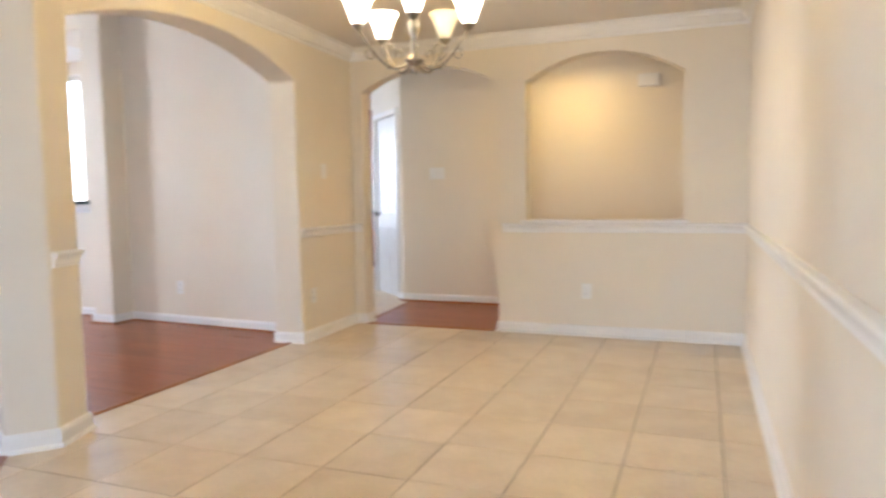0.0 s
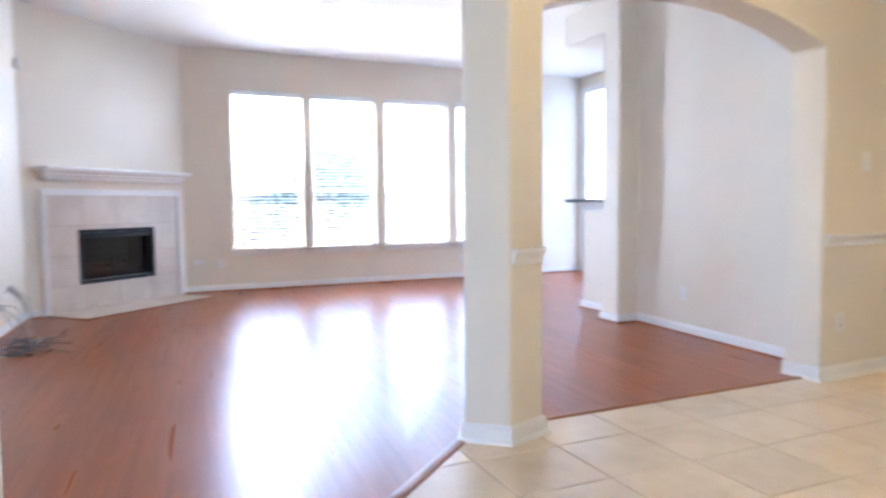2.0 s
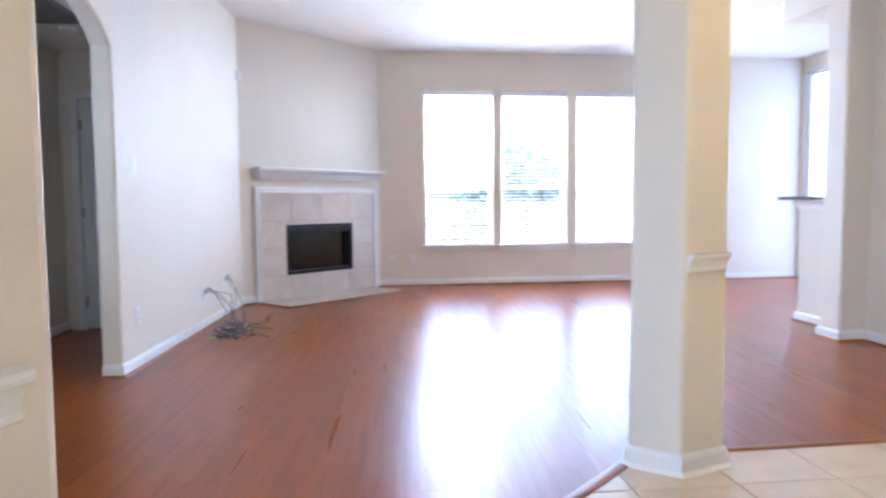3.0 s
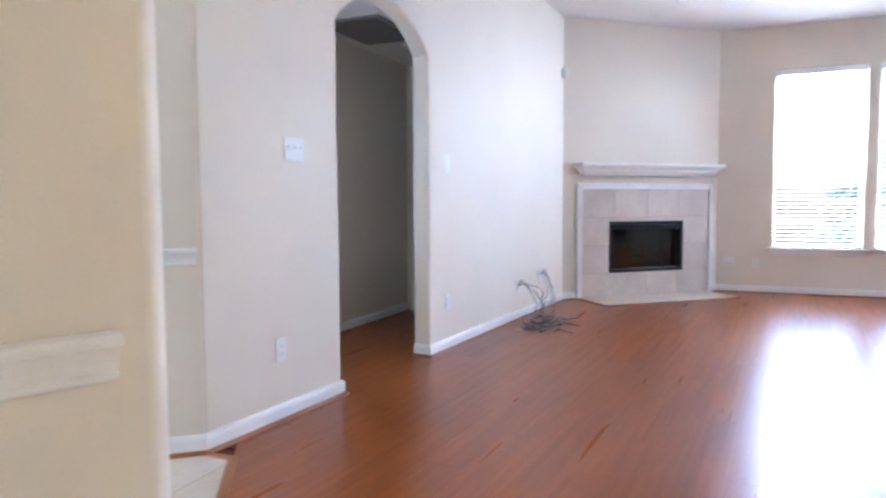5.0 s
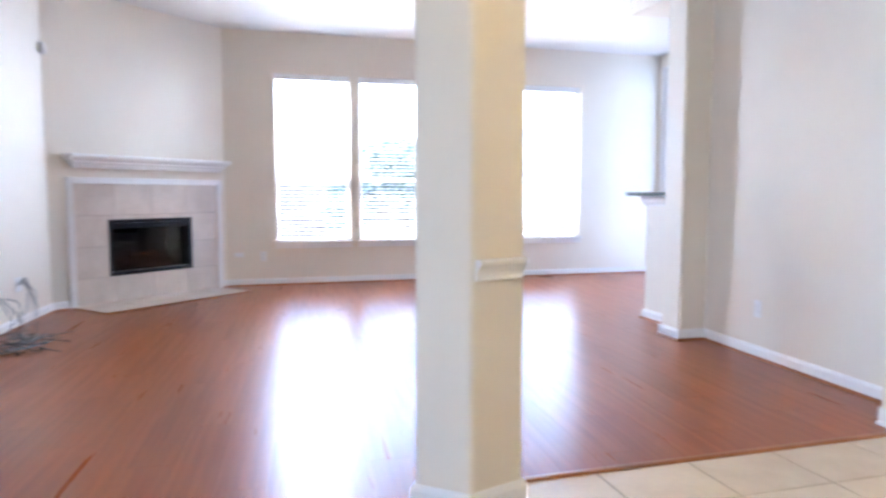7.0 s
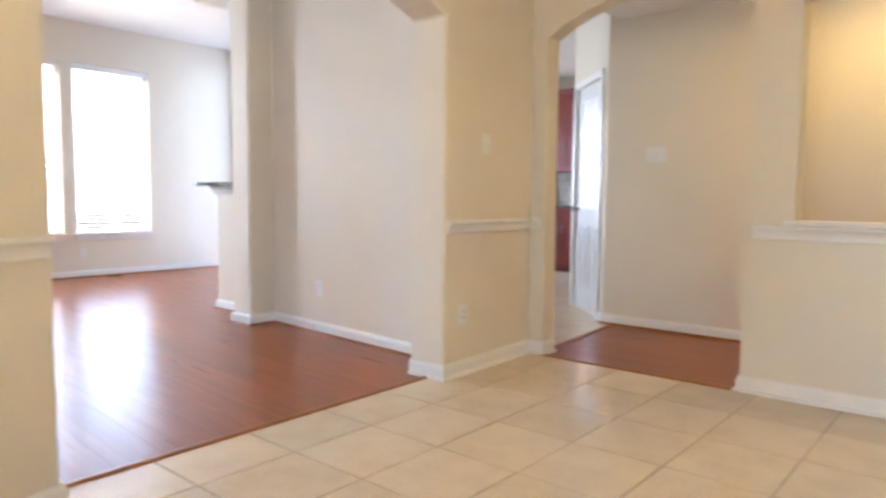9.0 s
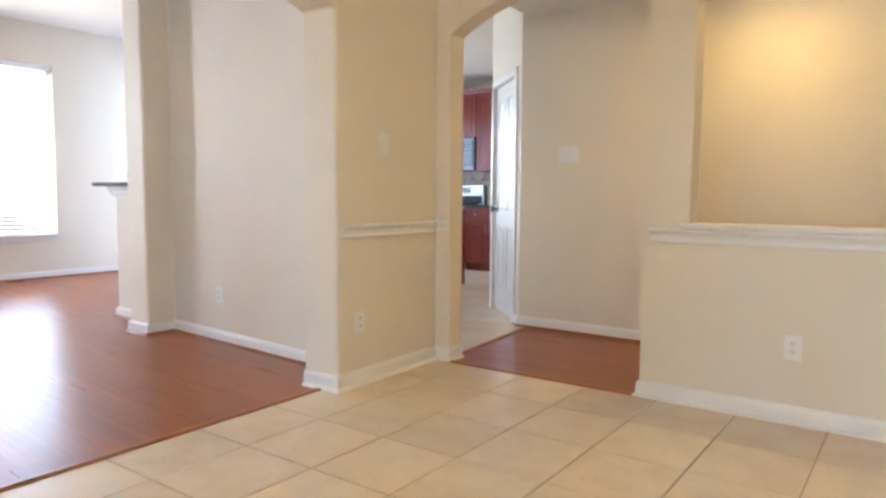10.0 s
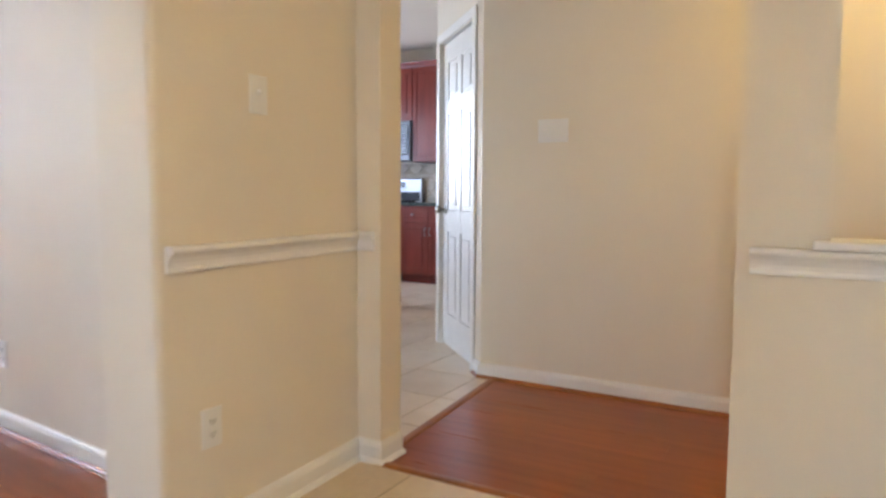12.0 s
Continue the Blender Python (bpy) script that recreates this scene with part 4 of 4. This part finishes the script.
part("case", boxes((-0.20, -0.005, BACK - 0.055, BACK - 0.001, 2.135, 2.250), bevel=0.006), PLATE, chime)
part("grille", boxes(*[(-0.185, -0.02, BACK - 0.0575, BACK - 0.0552, 2.150 + 0.016 * k, 2.156 + 0.016 * k) for k in range(6)]), PLATE, chime)

sensor = thing("motion_sensor", "small white motion sensor in the corner above the mantel", "sensor", (*on_south(-7.42), 2.49))
sx, sy = on_south(-7.40, 0.03)
part("case", boxes((sx - 0.03, sx + 0.03, sy - 0.0285, sy + 0.028, 2.44, 2.545), bevel=0.01), PLATE, sensor)
part("lens", lathe([(0.0, 0.0), (0.018, 0.0), (0.015, 0.008), (0.0, 0.011)], 14, Matrix.Translation((sx, sy + 0.0275, 2.475)) @ pose(0, 0, 0, -90, 0, 0)), PLATE, sensor)

# ---- ceiling fittings ----
vent = thing("return_air_grille", "grey metal return air grille in the passage ceiling", "vent", (-4.81, -1.50, 2.46))
GREY = material("grey_metal_paint", (0.24, 0.22, 0.20), 0.5, vary=0.04)
part("frame", boxes((-5.19, -4.43, -1.755, -1.72, 2.444, 2.4592), (-5.19, -4.43, -1.27, -1.235, 2.444, 2.4592), (-5.19, -5.155, -1.72, -1.27, 2.444, 2.4592), (-4.465, -4.43, -1.72, -1.27, 2.444, 2.4592), bevel=0.003), GREY, vent)
part("backing", boxes((-5.155, -4.465, -1.72, -1.27, 2.4565, 2.4592)), SLOT, vent)
me = box_mesh("slat", 0.69, 0.030, 0.002, GREY)
for k in range(17):
    child("slat", me, vent, pose(0, -0.205 + k * 0.0262, -0.011, 35, 0, 0))
smoke = thing("smoke_detector", "round white smoke detector in the passage ceiling", "smoke detector", (-5.36, -1.45, 2.46))
part("case", lathe([(0.0, 2.420), (0.045, 2.421), (0.062, 2.432), (0.066, 2.458), (0.0, 2.4592)], 24, Matrix.Translation((-5.36, -1.45, 0))), PLATE, smoke, smooth=True)
FXY = (-6.5, 2.3)
fan = thing("ceiling_fitting", "round white capped fitting on the living room ceiling", "ceiling fitting", (*FXY, CEIL_L))
part("cap", lathe([(0.0, CEIL_L - 0.014), (0.07, CEIL_L - 0.013), (0.088, CEIL_L - 0.008), (0.092, CEIL_L - 0.0012), (0.0, CEIL_L - 0.001)], 24, Matrix.Translation((*FXY, 0))), PLATE, fan, smooth=True)

# ---- breakfast bar ----
GRANITE = material("dark_green_granite", (0.035, 0.05, 0.05), 0.09, vary=0.35, scale=40, fine=220, bump=0.0, other=(0.09, 0.11, 0.10))
bar = thing("breakfast_bar", "dark polished granite bar top with white trim on the half wall", "counter", (-5.35, 4.85, 1.075))
part("bar_top", plan_prism([(-4.945, 4.64), (-4.945, 5.12), (-5.80, 5.12), (-5.87, 5.09), (-5.90, 5.02), (-5.90, 4.77), (-5.88, 4.70), (-5.83, 4.655), (-5.77, 4.64)], 1.118, 1.152), GRANITE, bar)
part("bar_trim", sweep([(-4.945, 4.75), (-5.63, 4.75), (-5.63, 4.93)], [(0, 1.03), (0.012, 1.03), (0.016, 1.05), (0.030, 1.062), (0.034, 1.085), (0.048, 1.100), (0.048, 1.116), (0, 1.116)]), TRIM, bar, "white moulded trim under the top")
part("sub_top", boxes((-5.632, -4.945, 4.748, 4.932, 1.076, 1.1172)), TRIM, bar)

# ---- kitchen ----
CHERRY = material("cherry_cabinet", (0.22, 0.034, 0.021), 0.3, vary=0.09, scale=3, fine=30, stretch=(6, 6, 0.8), bump=0.03, other=(0.16, 0.022, 0.014))
STEEL = material("stainless_steel", (0.36, 0.36, 0.37), 0.38, 1.0, vary=0.04, fine=80, stretch=(0.3, 6, 6), bump=0.03)
DULLSTEEL = material("dull_grey_steel", (0.17, 0.17, 0.18), 0.5, 0.8, vary=0.04, fine=80, stretch=(0.3, 6, 6), bump=0.03)
DARKGLASS = material("black_glass", (0.008, 0.008, 0.01), 0.06, vary=0.0, bump=0.0)
SPLASH = material("tumbled_stone_tile", (0.52, 0.44, 0.34), 0.5, vary=0.08, scale=9, fine=60, bump=0.2, rand=0.14, offset=True)
KF, KW = 9.66, 10.268


def raised_door(x0, x1, z0, z1, y):
    """A raised panel cabinet front that faces -y."""
    bm = bmesh.new()
    box(bm, x0, x1, y - 0.012, y, z0, z1, bevel=0.002)
    f = min(0.055, (z1 - z0) * 0.28)
    for r in ((x0, x0 + f, z0, z1), (x1 - f, x1, z0, z1), (x0 + f, x1 - f, z0, z0 + f), (x0 + f, x1 - f, z1 - f, z1)):
        box(bm, r[0], r[1], y - 0.020, y - 0.0115, r[2], r[3], bevel=0.0025)
    if z1 - z0 > 0.2:
        box(bm, x0 + f + 0.02, x1 - f - 0.02, y - 0.018, y - 0.0115, z0 + f + 0.02, z1 - f - 0.02, bevel=0.005)
    return bm


def pull(x, z, y, upright):
    d = 0.048
    pts = [(0, 0, -d), (0, -0.022, -d * 0.9), (0, -0.030, -d * 0.4), (0, -0.030, d * 0.4), (0, -0.022, d * 0.9), (0, 0, d)]
    pts = [(x + (0 if upright else p[2]), y + p[1], z + (p[2] if upright else 0)) for p in pts]
    return tube(pts, 0.0055, 8)


def base_cabinet(x0, x1, label):
    cab = thing("base_cabinet", label, "cabinet", ((x0 + x1) / 2, KF + 0.3, 0), "kitchen base cabinets")
    part("body", boxes((x0, x1, KF, KW, 0.10, 0.895), bevel=0.001), CHERRY, cab)
    part("toe_kick", boxes((x0, x1, KF + 0.06, KW, 0.0, 0.0995)), CHERRY, cab)
    mid = (x0 + x1) / 2
    for a, b, s in ((x0 + 0.004, mid - 0.002, 1), (mid + 0.002, x1 - 0.004, -1)):
        dr = part("drawer", raised_door(a, b, 0.715, 0.880, KF - 0.0005), CHERRY, cab)
        part("knob", lathe([(0.0, 0.0), (0.008, 0.0), (0.006, 0.012), (0.014, 0.020), (0.013, 0.028), (0.0, 0.031)], 14, pose((a + b) / 2, KF - 0.020, 0.798, 90, 0, 0)), STEEL, dr, "steel knob")
        do = part("door", raised_door(a, b, 0.108, 0.705, KF - 0.0005), CHERRY, cab)
        part("handle", pull(b - 0.030 if s > 0 else a + 0.030, 0.605, KF - 0.019, True), STEEL, do, "steel bow handle", smooth=True)
    return cab


def wall_cabinet(x0, x1, z0, z1, label, doors=1):
    cab = thing("wall_cabinet", label, "cabinet", ((x0 + x1) / 2, KW - 0.16, z0), "kitchen wall cabinets")
    y = KW - 0.32
    part("body", boxes((x0, x1, y, KW, z0, z1), bevel=0.001), CHERRY, cab)
    w = (x1 - x0) / doors
    for k in range(doors):
        part("door", raised_door(x0 + k * w + 0.003, x0 + (k + 1) * w - 0.003, z0 + 0.004, z1 - 0.004, y - 0.0005), CHERRY, cab)
    part("cornice", sweep([(x1, y), (x0, y)], [(0, z1), (0.016, z1), (0.022, z1 + 0.02), (0.045, z1 + 0.045), (0.05, z1 + 0.06), (0, z1 + 0.06)]), CHERRY, cab)
    return cab


base_cabinet(-5.335, -4.52, "cherry red wooden base cabinet with two drawers and two doors")
base_cabinet(-4.518, -3.72, "cherry red wooden base cabinet beside the pantry wall")
wall_cabinet(-5.325, -4.93, 1.41, 2.52, "tall cherry red wooden wall cabinet")
wall_cabinet(-4.928, -4.45, 1.41, 2.52, "cherry red wooden wall cabinet near the pantry")
wall_cabinet(-6.10, -5.327, 1.90, 2.52, "short cherry red wooden wall cabinet over the microwave", 2)
top = thing("countertop", "dark polished granite kitchen countertop", "countertop", (-4.5, 9.95, 0.895))
part("slab", boxes((-5.34, -3.44, KF - 0.03, KW, 0.8962, 0.934), bevel=0.004), GRANITE, top)

rng = thing("kitchen_range", "stainless steel gas range with a black cooktop", "stove", (-5.72, 9.95, 0))
part("body", boxes((-6.10, -5.345, KF - 0.01, KW - 0.02, 0.02, 0.905), bevel=0.004), STEEL, rng)
part("oven_door", boxes((-6.09, -5.355, KF - 0.045, KF - 0.011, 0.22, 0.74), bevel=0.006), DARKGLASS, rng)
part("oven_handle", tube([(-6.04, KF - 0.085, 0.715), (-5.41, KF - 0.085, 0.715)], 0.011, 10), STEEL, rng)
part("cooktop", boxes((-6.10, -5.345, KF - 0.02, KW - 0.08, 0.9055, 0.925), bevel=0.003), BLACK, rng)
for gx in (-5.92, -5.53):
    part("grate", boxes(*[(gx - 0.16, gx + 0.16, y - 0.006, y + 0.006, 0.9252, 0.955) for y in (9.72, 9.83, 9.94, 10.05)], *[(gx + d - 0.006, gx + d + 0.006, 9.70, 10.07, 0.9255, 0.950) for d in (-0.15, 0.0, 0.15)]), BLACK, rng, "black iron grate")
part("backguard", boxes((-6.10, -5.345, KW - 0.085, KW - 0.012, 0.926, 1.225), bevel=0.012), STEEL, rng)
part("vent_panel", boxes((-6.07, -5.375, KW - 0.092, KW - 0.0855, 0.945, 1.055), bevel=0.002), BLACK, rng)
part("clock_panel", boxes((-5.86, -5.58, KW - 0.090, KW - 0.0855, 1.105, 1.180), bevel=0.002), DARKGLASS, rng)

mw = thing("microwave", "stainless steel microwave oven under a wall cabinet", "microwave", (-5.72, 10.07, 1.43))
part("body", boxes((-6.09, -5.335, KW - 0.38, KW - 0.002, 1.43, 1.897), bevel=0.005), DULLSTEEL, mw)
part("window", boxes((-6.06, -5.60, KW - 0.388, KW - 0.3805, 1.49, 1.85), bevel=0.003), DARKGLASS, mw)
part("control_panel", boxes((-5.50, -5.36, KW - 0.388, KW - 0.3805, 1.49, 1.85), bevel=0.003), DARKGLASS, mw)
part("key_rows", boxes(*[(-5.48 + 0.035 * i, -5.456 + 0.035 * i, KW - 0.3895, KW - 0.3882, 1.52 + 0.04 * j, 1.542 + 0.04 * j) for i in range(3) for j in range(6)]), DULLSTEEL, mw)
part("handle", tube([(-5.56, KW - 0.385, 1.50), (-5.56, KW - 0.425, 1.53), (-5.56, KW - 0.425, 1.81), (-5.56, KW - 0.385, 1.84)], 0.010, 8), STEEL, mw)

splash = tagged(part("backsplash", boxes((-6.10, -3.44, KW - 0.0105, KW + 0.001, 0.936, 1.409)), GROUT), "tumbled beige stone backsplash with diagonal tiles", "backsplash", "", "structure")
S = 0.148
for i in range(-2, 26):
    for j in range(0, 8):
        cx, cz = -6.10 + i * S / 2 * 1.4142, 0.936 + j * S / 2 * 1.4142
        if (i + j) % 2:
            continue
        h = S / 1.4142 - 0.003
        poly = [(cx - h, cz), (cx, cz - h), (cx + h, cz), (cx, cz + h)]
        for a, b in (((-6.10, 9), (-6.10, -9)), ((-3.45, -9), (-3.45, 9)), ((-9, 0.937), (9, 0.937)), ((9, 1.225), (-9, 1.225)) if cz < 1.25 else ((-9, 1.285), (9, 1.285)), ((9, 1.408), (-9, 1.408))):
            poly = clip(poly, a, b) if len(poly) > 2 else []
        if len(poly) < 3 or area(poly) < 0.0006 or cx > -4.35:
            continue
        bm = bmesh.new()
        lo = [bm.verts.new((x, KW - 0.0106, z)) for x, z in poly]
        mx, mz = sum(p[0] for p in poly) / len(poly), sum(p[1] for p in poly) / len(poly)
        hi = [bm.verts.new((mx + (x - mx) * 0.965, KW - 0.0185, mz + (z - mz) * 0.965)) for x, z in poly]
        for k in range(len(poly)):
            bm.faces.new((lo[k], lo[(k + 1) % len(poly)], hi[(k + 1) % len(poly)], hi[k]))
        bm.faces.new(hi)
        part("tile", bm, SPLASH, splash)
me = box_mesh("border_tile", 0.044, 0.010, 0.050, SPLASH, 0.003)
for k in range(36):
    child("border_tile", me, splash, pose(-6.07 + 0.048 * k, KW - 0.0160, 1.255))

island = thing("kitchen_island", "cherry red wooden kitchen island with a dark granite top", "kitchen island", (-4.95, 8.06, 0))
part("body", boxes((-5.40, -4.52, 7.70, 8.42, 0.10, 0.895), bevel=0.002), CHERRY, island)
part("plinth", boxes((-5.40, -4.49, 7.72, 8.43, 0.0, 0.0995), bevel=0.004), CHERRY, island)
part("corner_post", boxes((-4.545, -4.500, 8.385, 8.438, 0.0, 0.894), bevel=0.004), CHERRY, island)
part("top", boxes((-5.44, -4.53, 7.66, 8.41, 0.8962, 0.932), bevel=0.005), GRANITE, island)

# ---- loose wires by the wall ----
WIRES = [material("grey_cable", (0.10, 0.11, 0.12), 0.5), material("blue_grey_cable", (0.16, 0.19, 0.22), 0.5), material("pale_cable", (0.55, 0.53, 0.50), 0.5)]
rw = random.Random(4)
tangle = thing("cable_tangle", "tangle of loose grey cables hanging from the wall onto the floor", "cables", (-5.80, -0.42, 0))
def smooth_line(points, steps=9):
    """A curve through points in space."""
    pts = [Vector(p) for p in points]
    out = []
    for i in range(len(pts) - 1):
        p0, p1, p2, p3 = pts[max(0, i - 1)], pts[i], pts[i + 1], pts[min(len(pts) - 1, i + 2)]
        for j in range(steps):
            t = j / steps
            out.append(0.5 * (2 * p1 + (p2 - p0) * t + (2 * p0 - 5 * p1 + 4 * p2 - p3) * t * t + (3 * p1 - p0 - 3 * p2 + p3) * t ** 3))
    return out + [pts[-1]]


HEAP = Vector((-5.80, -0.42, 0))
for k in range(11):
    # strands that leave a wall plate, bow out and drop into the heap
    px = -6.70 if k % 3 else -6.08
    pz = 0.365 if k % 3 else 0.318
    wx, wy = on_south(px + rw.uniform(-0.04, 0.04), 0.012)
    drop = HEAP + Vector((rw.uniform(-0.22, 0.10), rw.uniform(-0.06, 0.10), 0.02 + 0.03 * rw.random()))
    mid = Vector((wx, wy, pz)).lerp(drop, rw.uniform(0.35, 0.6))
    pts = [(wx, wy, pz), (wx + 0.02, wy + 0.05, pz + rw.uniform(-0.01, 0.05)),
           (mid.x, mid.y + rw.uniform(0.04, 0.14), pz * rw.uniform(0.45, 1.05)),
           tuple(drop + Vector((rw.uniform(-0.08, 0.08), 0.0, 0.09))), tuple(drop)]
    a = rw.uniform(0, 6.28)
    for j in range(4):
        a += rw.uniform(0.7, 1.3)
        q = drop + Vector((0.13 * math.cos(a), 0.09 * math.sin(a), 0.008 + 0.03 * rw.random()))
        pts.append((q.x, max(q.y, on_south(q.x)[1] + 0.05), q.z))
    part("cable", tube(smooth_line(pts), rw.choice((0.0022, 0.0028, 0.0036)), 6), WIRES[k % 3], tangle, smooth=True)
for k in range(9):
    # coils and loose ends on the floor
    c = HEAP + Vector((rw.uniform(-0.25, 0.22), rw.uniform(-0.03, 0.16), 0))
    a, rad = rw.uniform(0, 6.28), rw.uniform(0.07, 0.15)
    pts = []
    for j in range(9):
        a += rw.uniform(0.5, 0.9)
        q = c + Vector((rad * math.cos(a) * (1 + 0.05 * j), rad * 0.7 * math.sin(a), 0.010 + 0.07 * rw.random() * (k % 3 == 0) + 0.02 * rw.random()))
        pts.append((q.x, max(q.y, on_south(q.x)[1] + 0.05), q.z))
    end = c + Vector((rw.uniform(-0.45, 0.12), rw.uniform(0.10, 0.30), 0.007))
    pts.append(tuple(end))
    part("cable", tube(smooth_line(pts, 6), rw.choice((0.0030, 0.0040)), 6), WIRES[k % 2], tangle, smooth=True)
for k in range(5):
    a = k * 1.26
    px, py = -5.72 + 0.20 * math.cos(a), -0.30 + 0.12 * math.sin(a)
    part("plug", boxes((px - 0.022, px + 0.022, py - 0.009, py + 0.009, 0.003, 0.022), bevel=0.003), WIRES[0], tangle)
card = thing("paper_scrap", "small scrap of tan cardboard on the floor under the cables", "paper", (-5.56, -0.50, 0))
part("sheet", boxes((-5.66, -5.50, -0.545, -0.455, 0.0005, 0.004), m=Matrix.Translation((-5.58, -0.5, 0)) @ pose(0, 0, 0, 0, 0, 14) @ Matrix.Translation((5.58, 0.5, 0)), bevel=0.001), material("tan_cardboard", (0.50, 0.38, 0.22), 0.8), card)

# ---- outdoors ----
LAWN = material("lawn", (0.075, 0.10, 0.03), 0.9, vary=0.2, scale=2, fine=40, bump=0.6, depth=0.03, other=(0.10, 0.11, 0.04))
CONC = material("patio_concrete", (0.42, 0.40, 0.37), 0.85, vary=0.05, scale=2, fine=60)
FENCE = material("weathered_fence", (0.24, 0.19, 0.14), 0.8, vary=0.1, scale=3, fine=30, stretch=(5, 5, 0.6), rand=0.15, bump=0.3)
LEAF = material("foliage", (0.13, 0.21, 0.17), 0.6, vary=0.15, scale=3, fine=20, rand=0.1, bump=0.0)
BARK = material("bark", (0.11, 0.08, 0.055), 0.9, vary=0.2, scale=8, fine=50, bump=0.6, depth=0.01)
bm = boxes((-400, 400, -400, 400, -0.9, -0.30))
structure("ground", bm, LAWN, "green lawn behind the house", "ground")
structure("patio", boxes((-12.2, -9.06, -0.5, 8.0, -0.40, -0.155)), CONC, "pale concrete patio behind the house", "pavement")
fence = thing("fence", "weathered wooden plank fence behind the lawn", "fence", (-24, 3, -0.3))
me = box_mesh("plank", 0.02, 0.138, 1.8, FENCE, 0.002)
for k in range(190):
    child("plank", me, fence, pose(0, -16 + k * 0.145, 0.92 + random.uniform(-0.01, 0.01), 0, 0, random.uniform(-1, 1)))
part("rail", boxes((-23.97, -23.93, -13.2, 14.7, 0.10, 0.19), (-23.97, -23.93, -13.2, 14.7, 1.05, 1.14)), FENCE, fence)


def tree(x, y, base, height, spread, seed, label):
    rt = random.Random(seed)
    tr = thing("tree", label, "tree", (x, y, base), "garden trees")
    bm = bmesh.new()
    limbs = []
    def limb(p, d, length, r, depth):
        pts = [p + d * length * t + Vector((rt.uniform(-1, 1), rt.uniform(-1, 1), 0)) * 0.04 * length * t for t in (0, 0.35, 0.7, 1)]
        rings = []
        for i, q in enumerate(pts):
            rr = r * (1 - 0.5 * i / 3)
            u = d.cross(Vector((0.3, 0.5, 0.81))).normalized()
            v = d.cross(u).normalized()
            rings.append([bm.verts.new(q + rr * (math.cos(a) * u + math.sin(a) * v)) for a in [k * math.pi / 3 for k in range(6)]])
        for a, b in zip(rings, rings[1:]):
            for i in range(6):
                bm.faces.new((a[i], a[(i + 1) % 6], b[(i + 1) % 6], b[i]))
        limbs.append(pts[-1])
        if depth:
            for _ in range(4 if depth > 1 else 3):
                nd = (d + Vector((rt.uniform(-1, 1), rt.uniform(-1, 1), rt.uniform(-0.1, 0.6))) * 0.9).normalized()
                limb(pts[rt.choice((2, 3))], nd, length * rt.uniform(0.5, 0.75), r * 0.5, depth - 1)
    limb(Vector((x, y, base)), Vector((0, 0, 1)), height * 0.35, 0.05 * height ** 0.8 * 0.5, 3)
    part("trunk", bm, BARK, tr)
    lb = bmesh.new()
    for _ in range(10000):
        c = rt.choice(limbs) + Vector((rt.gauss(0, 1), rt.gauss(0, 1), rt.gauss(0, 0.9))) * spread
        a, b = Vector((rt.gauss(0, 1), rt.gauss(0, 1), rt.gauss(0, 1))).normalized(), Vector((rt.gauss(0, 1), rt.gauss(0, 1), rt.gauss(0, 1))).normalized()
        s = rt.uniform(0.06, 0.15)
        vs = [lb.verts.new(c + a * s), lb.verts.new(c + b * s * 0.6), lb.verts.new(c - a * s), lb.verts.new(c - b * s * 0.6)]
        lb.faces.new(vs)
    part("crown", lb, LEAF, tr, "green leafy crown")


tree(-20.0, 5.8, -0.35, 3.6, 0.32, 3, "leafy green tree on the lawn near the fence")
tree(-21.5, 4.2, -0.35, 1.9, 0.24, 7, "smaller leafy green tree near the fence")
tree(-27.0, 12.5, -0.35, 5.0, 0.5, 11, "tall leafy tree beyond the fence")
DUSK = material("dark_grey_steel", (0.022, 0.024, 0.026), 0.5, 0.2, vary=0.06, bump=0.05)
unit = thing("air_conditioner", "dark grey outdoor air conditioner beside the patio", "air conditioner", (-12.65, 2.15, -0.30))
part("case", boxes((-13.05, -12.25, 1.75, 2.55, -0.30, 0.74), bevel=0.03), DUSK, unit)
for k in range(12):
    part("louvre", boxes((-12.249, -12.235, 1.80, 2.50, -0.16 + 0.07 * k, -0.13 + 0.07 * k), bevel=0.004), SLOT, unit)
part("fan_guard", lathe([(0.0, 0.741), (0.34, 0.741), (0.34, 0.765), (0.28, 0.775), (0.0, 0.775)], 24, Matrix.Translation((-12.65, 2.15, 0))), BLACK, unit)
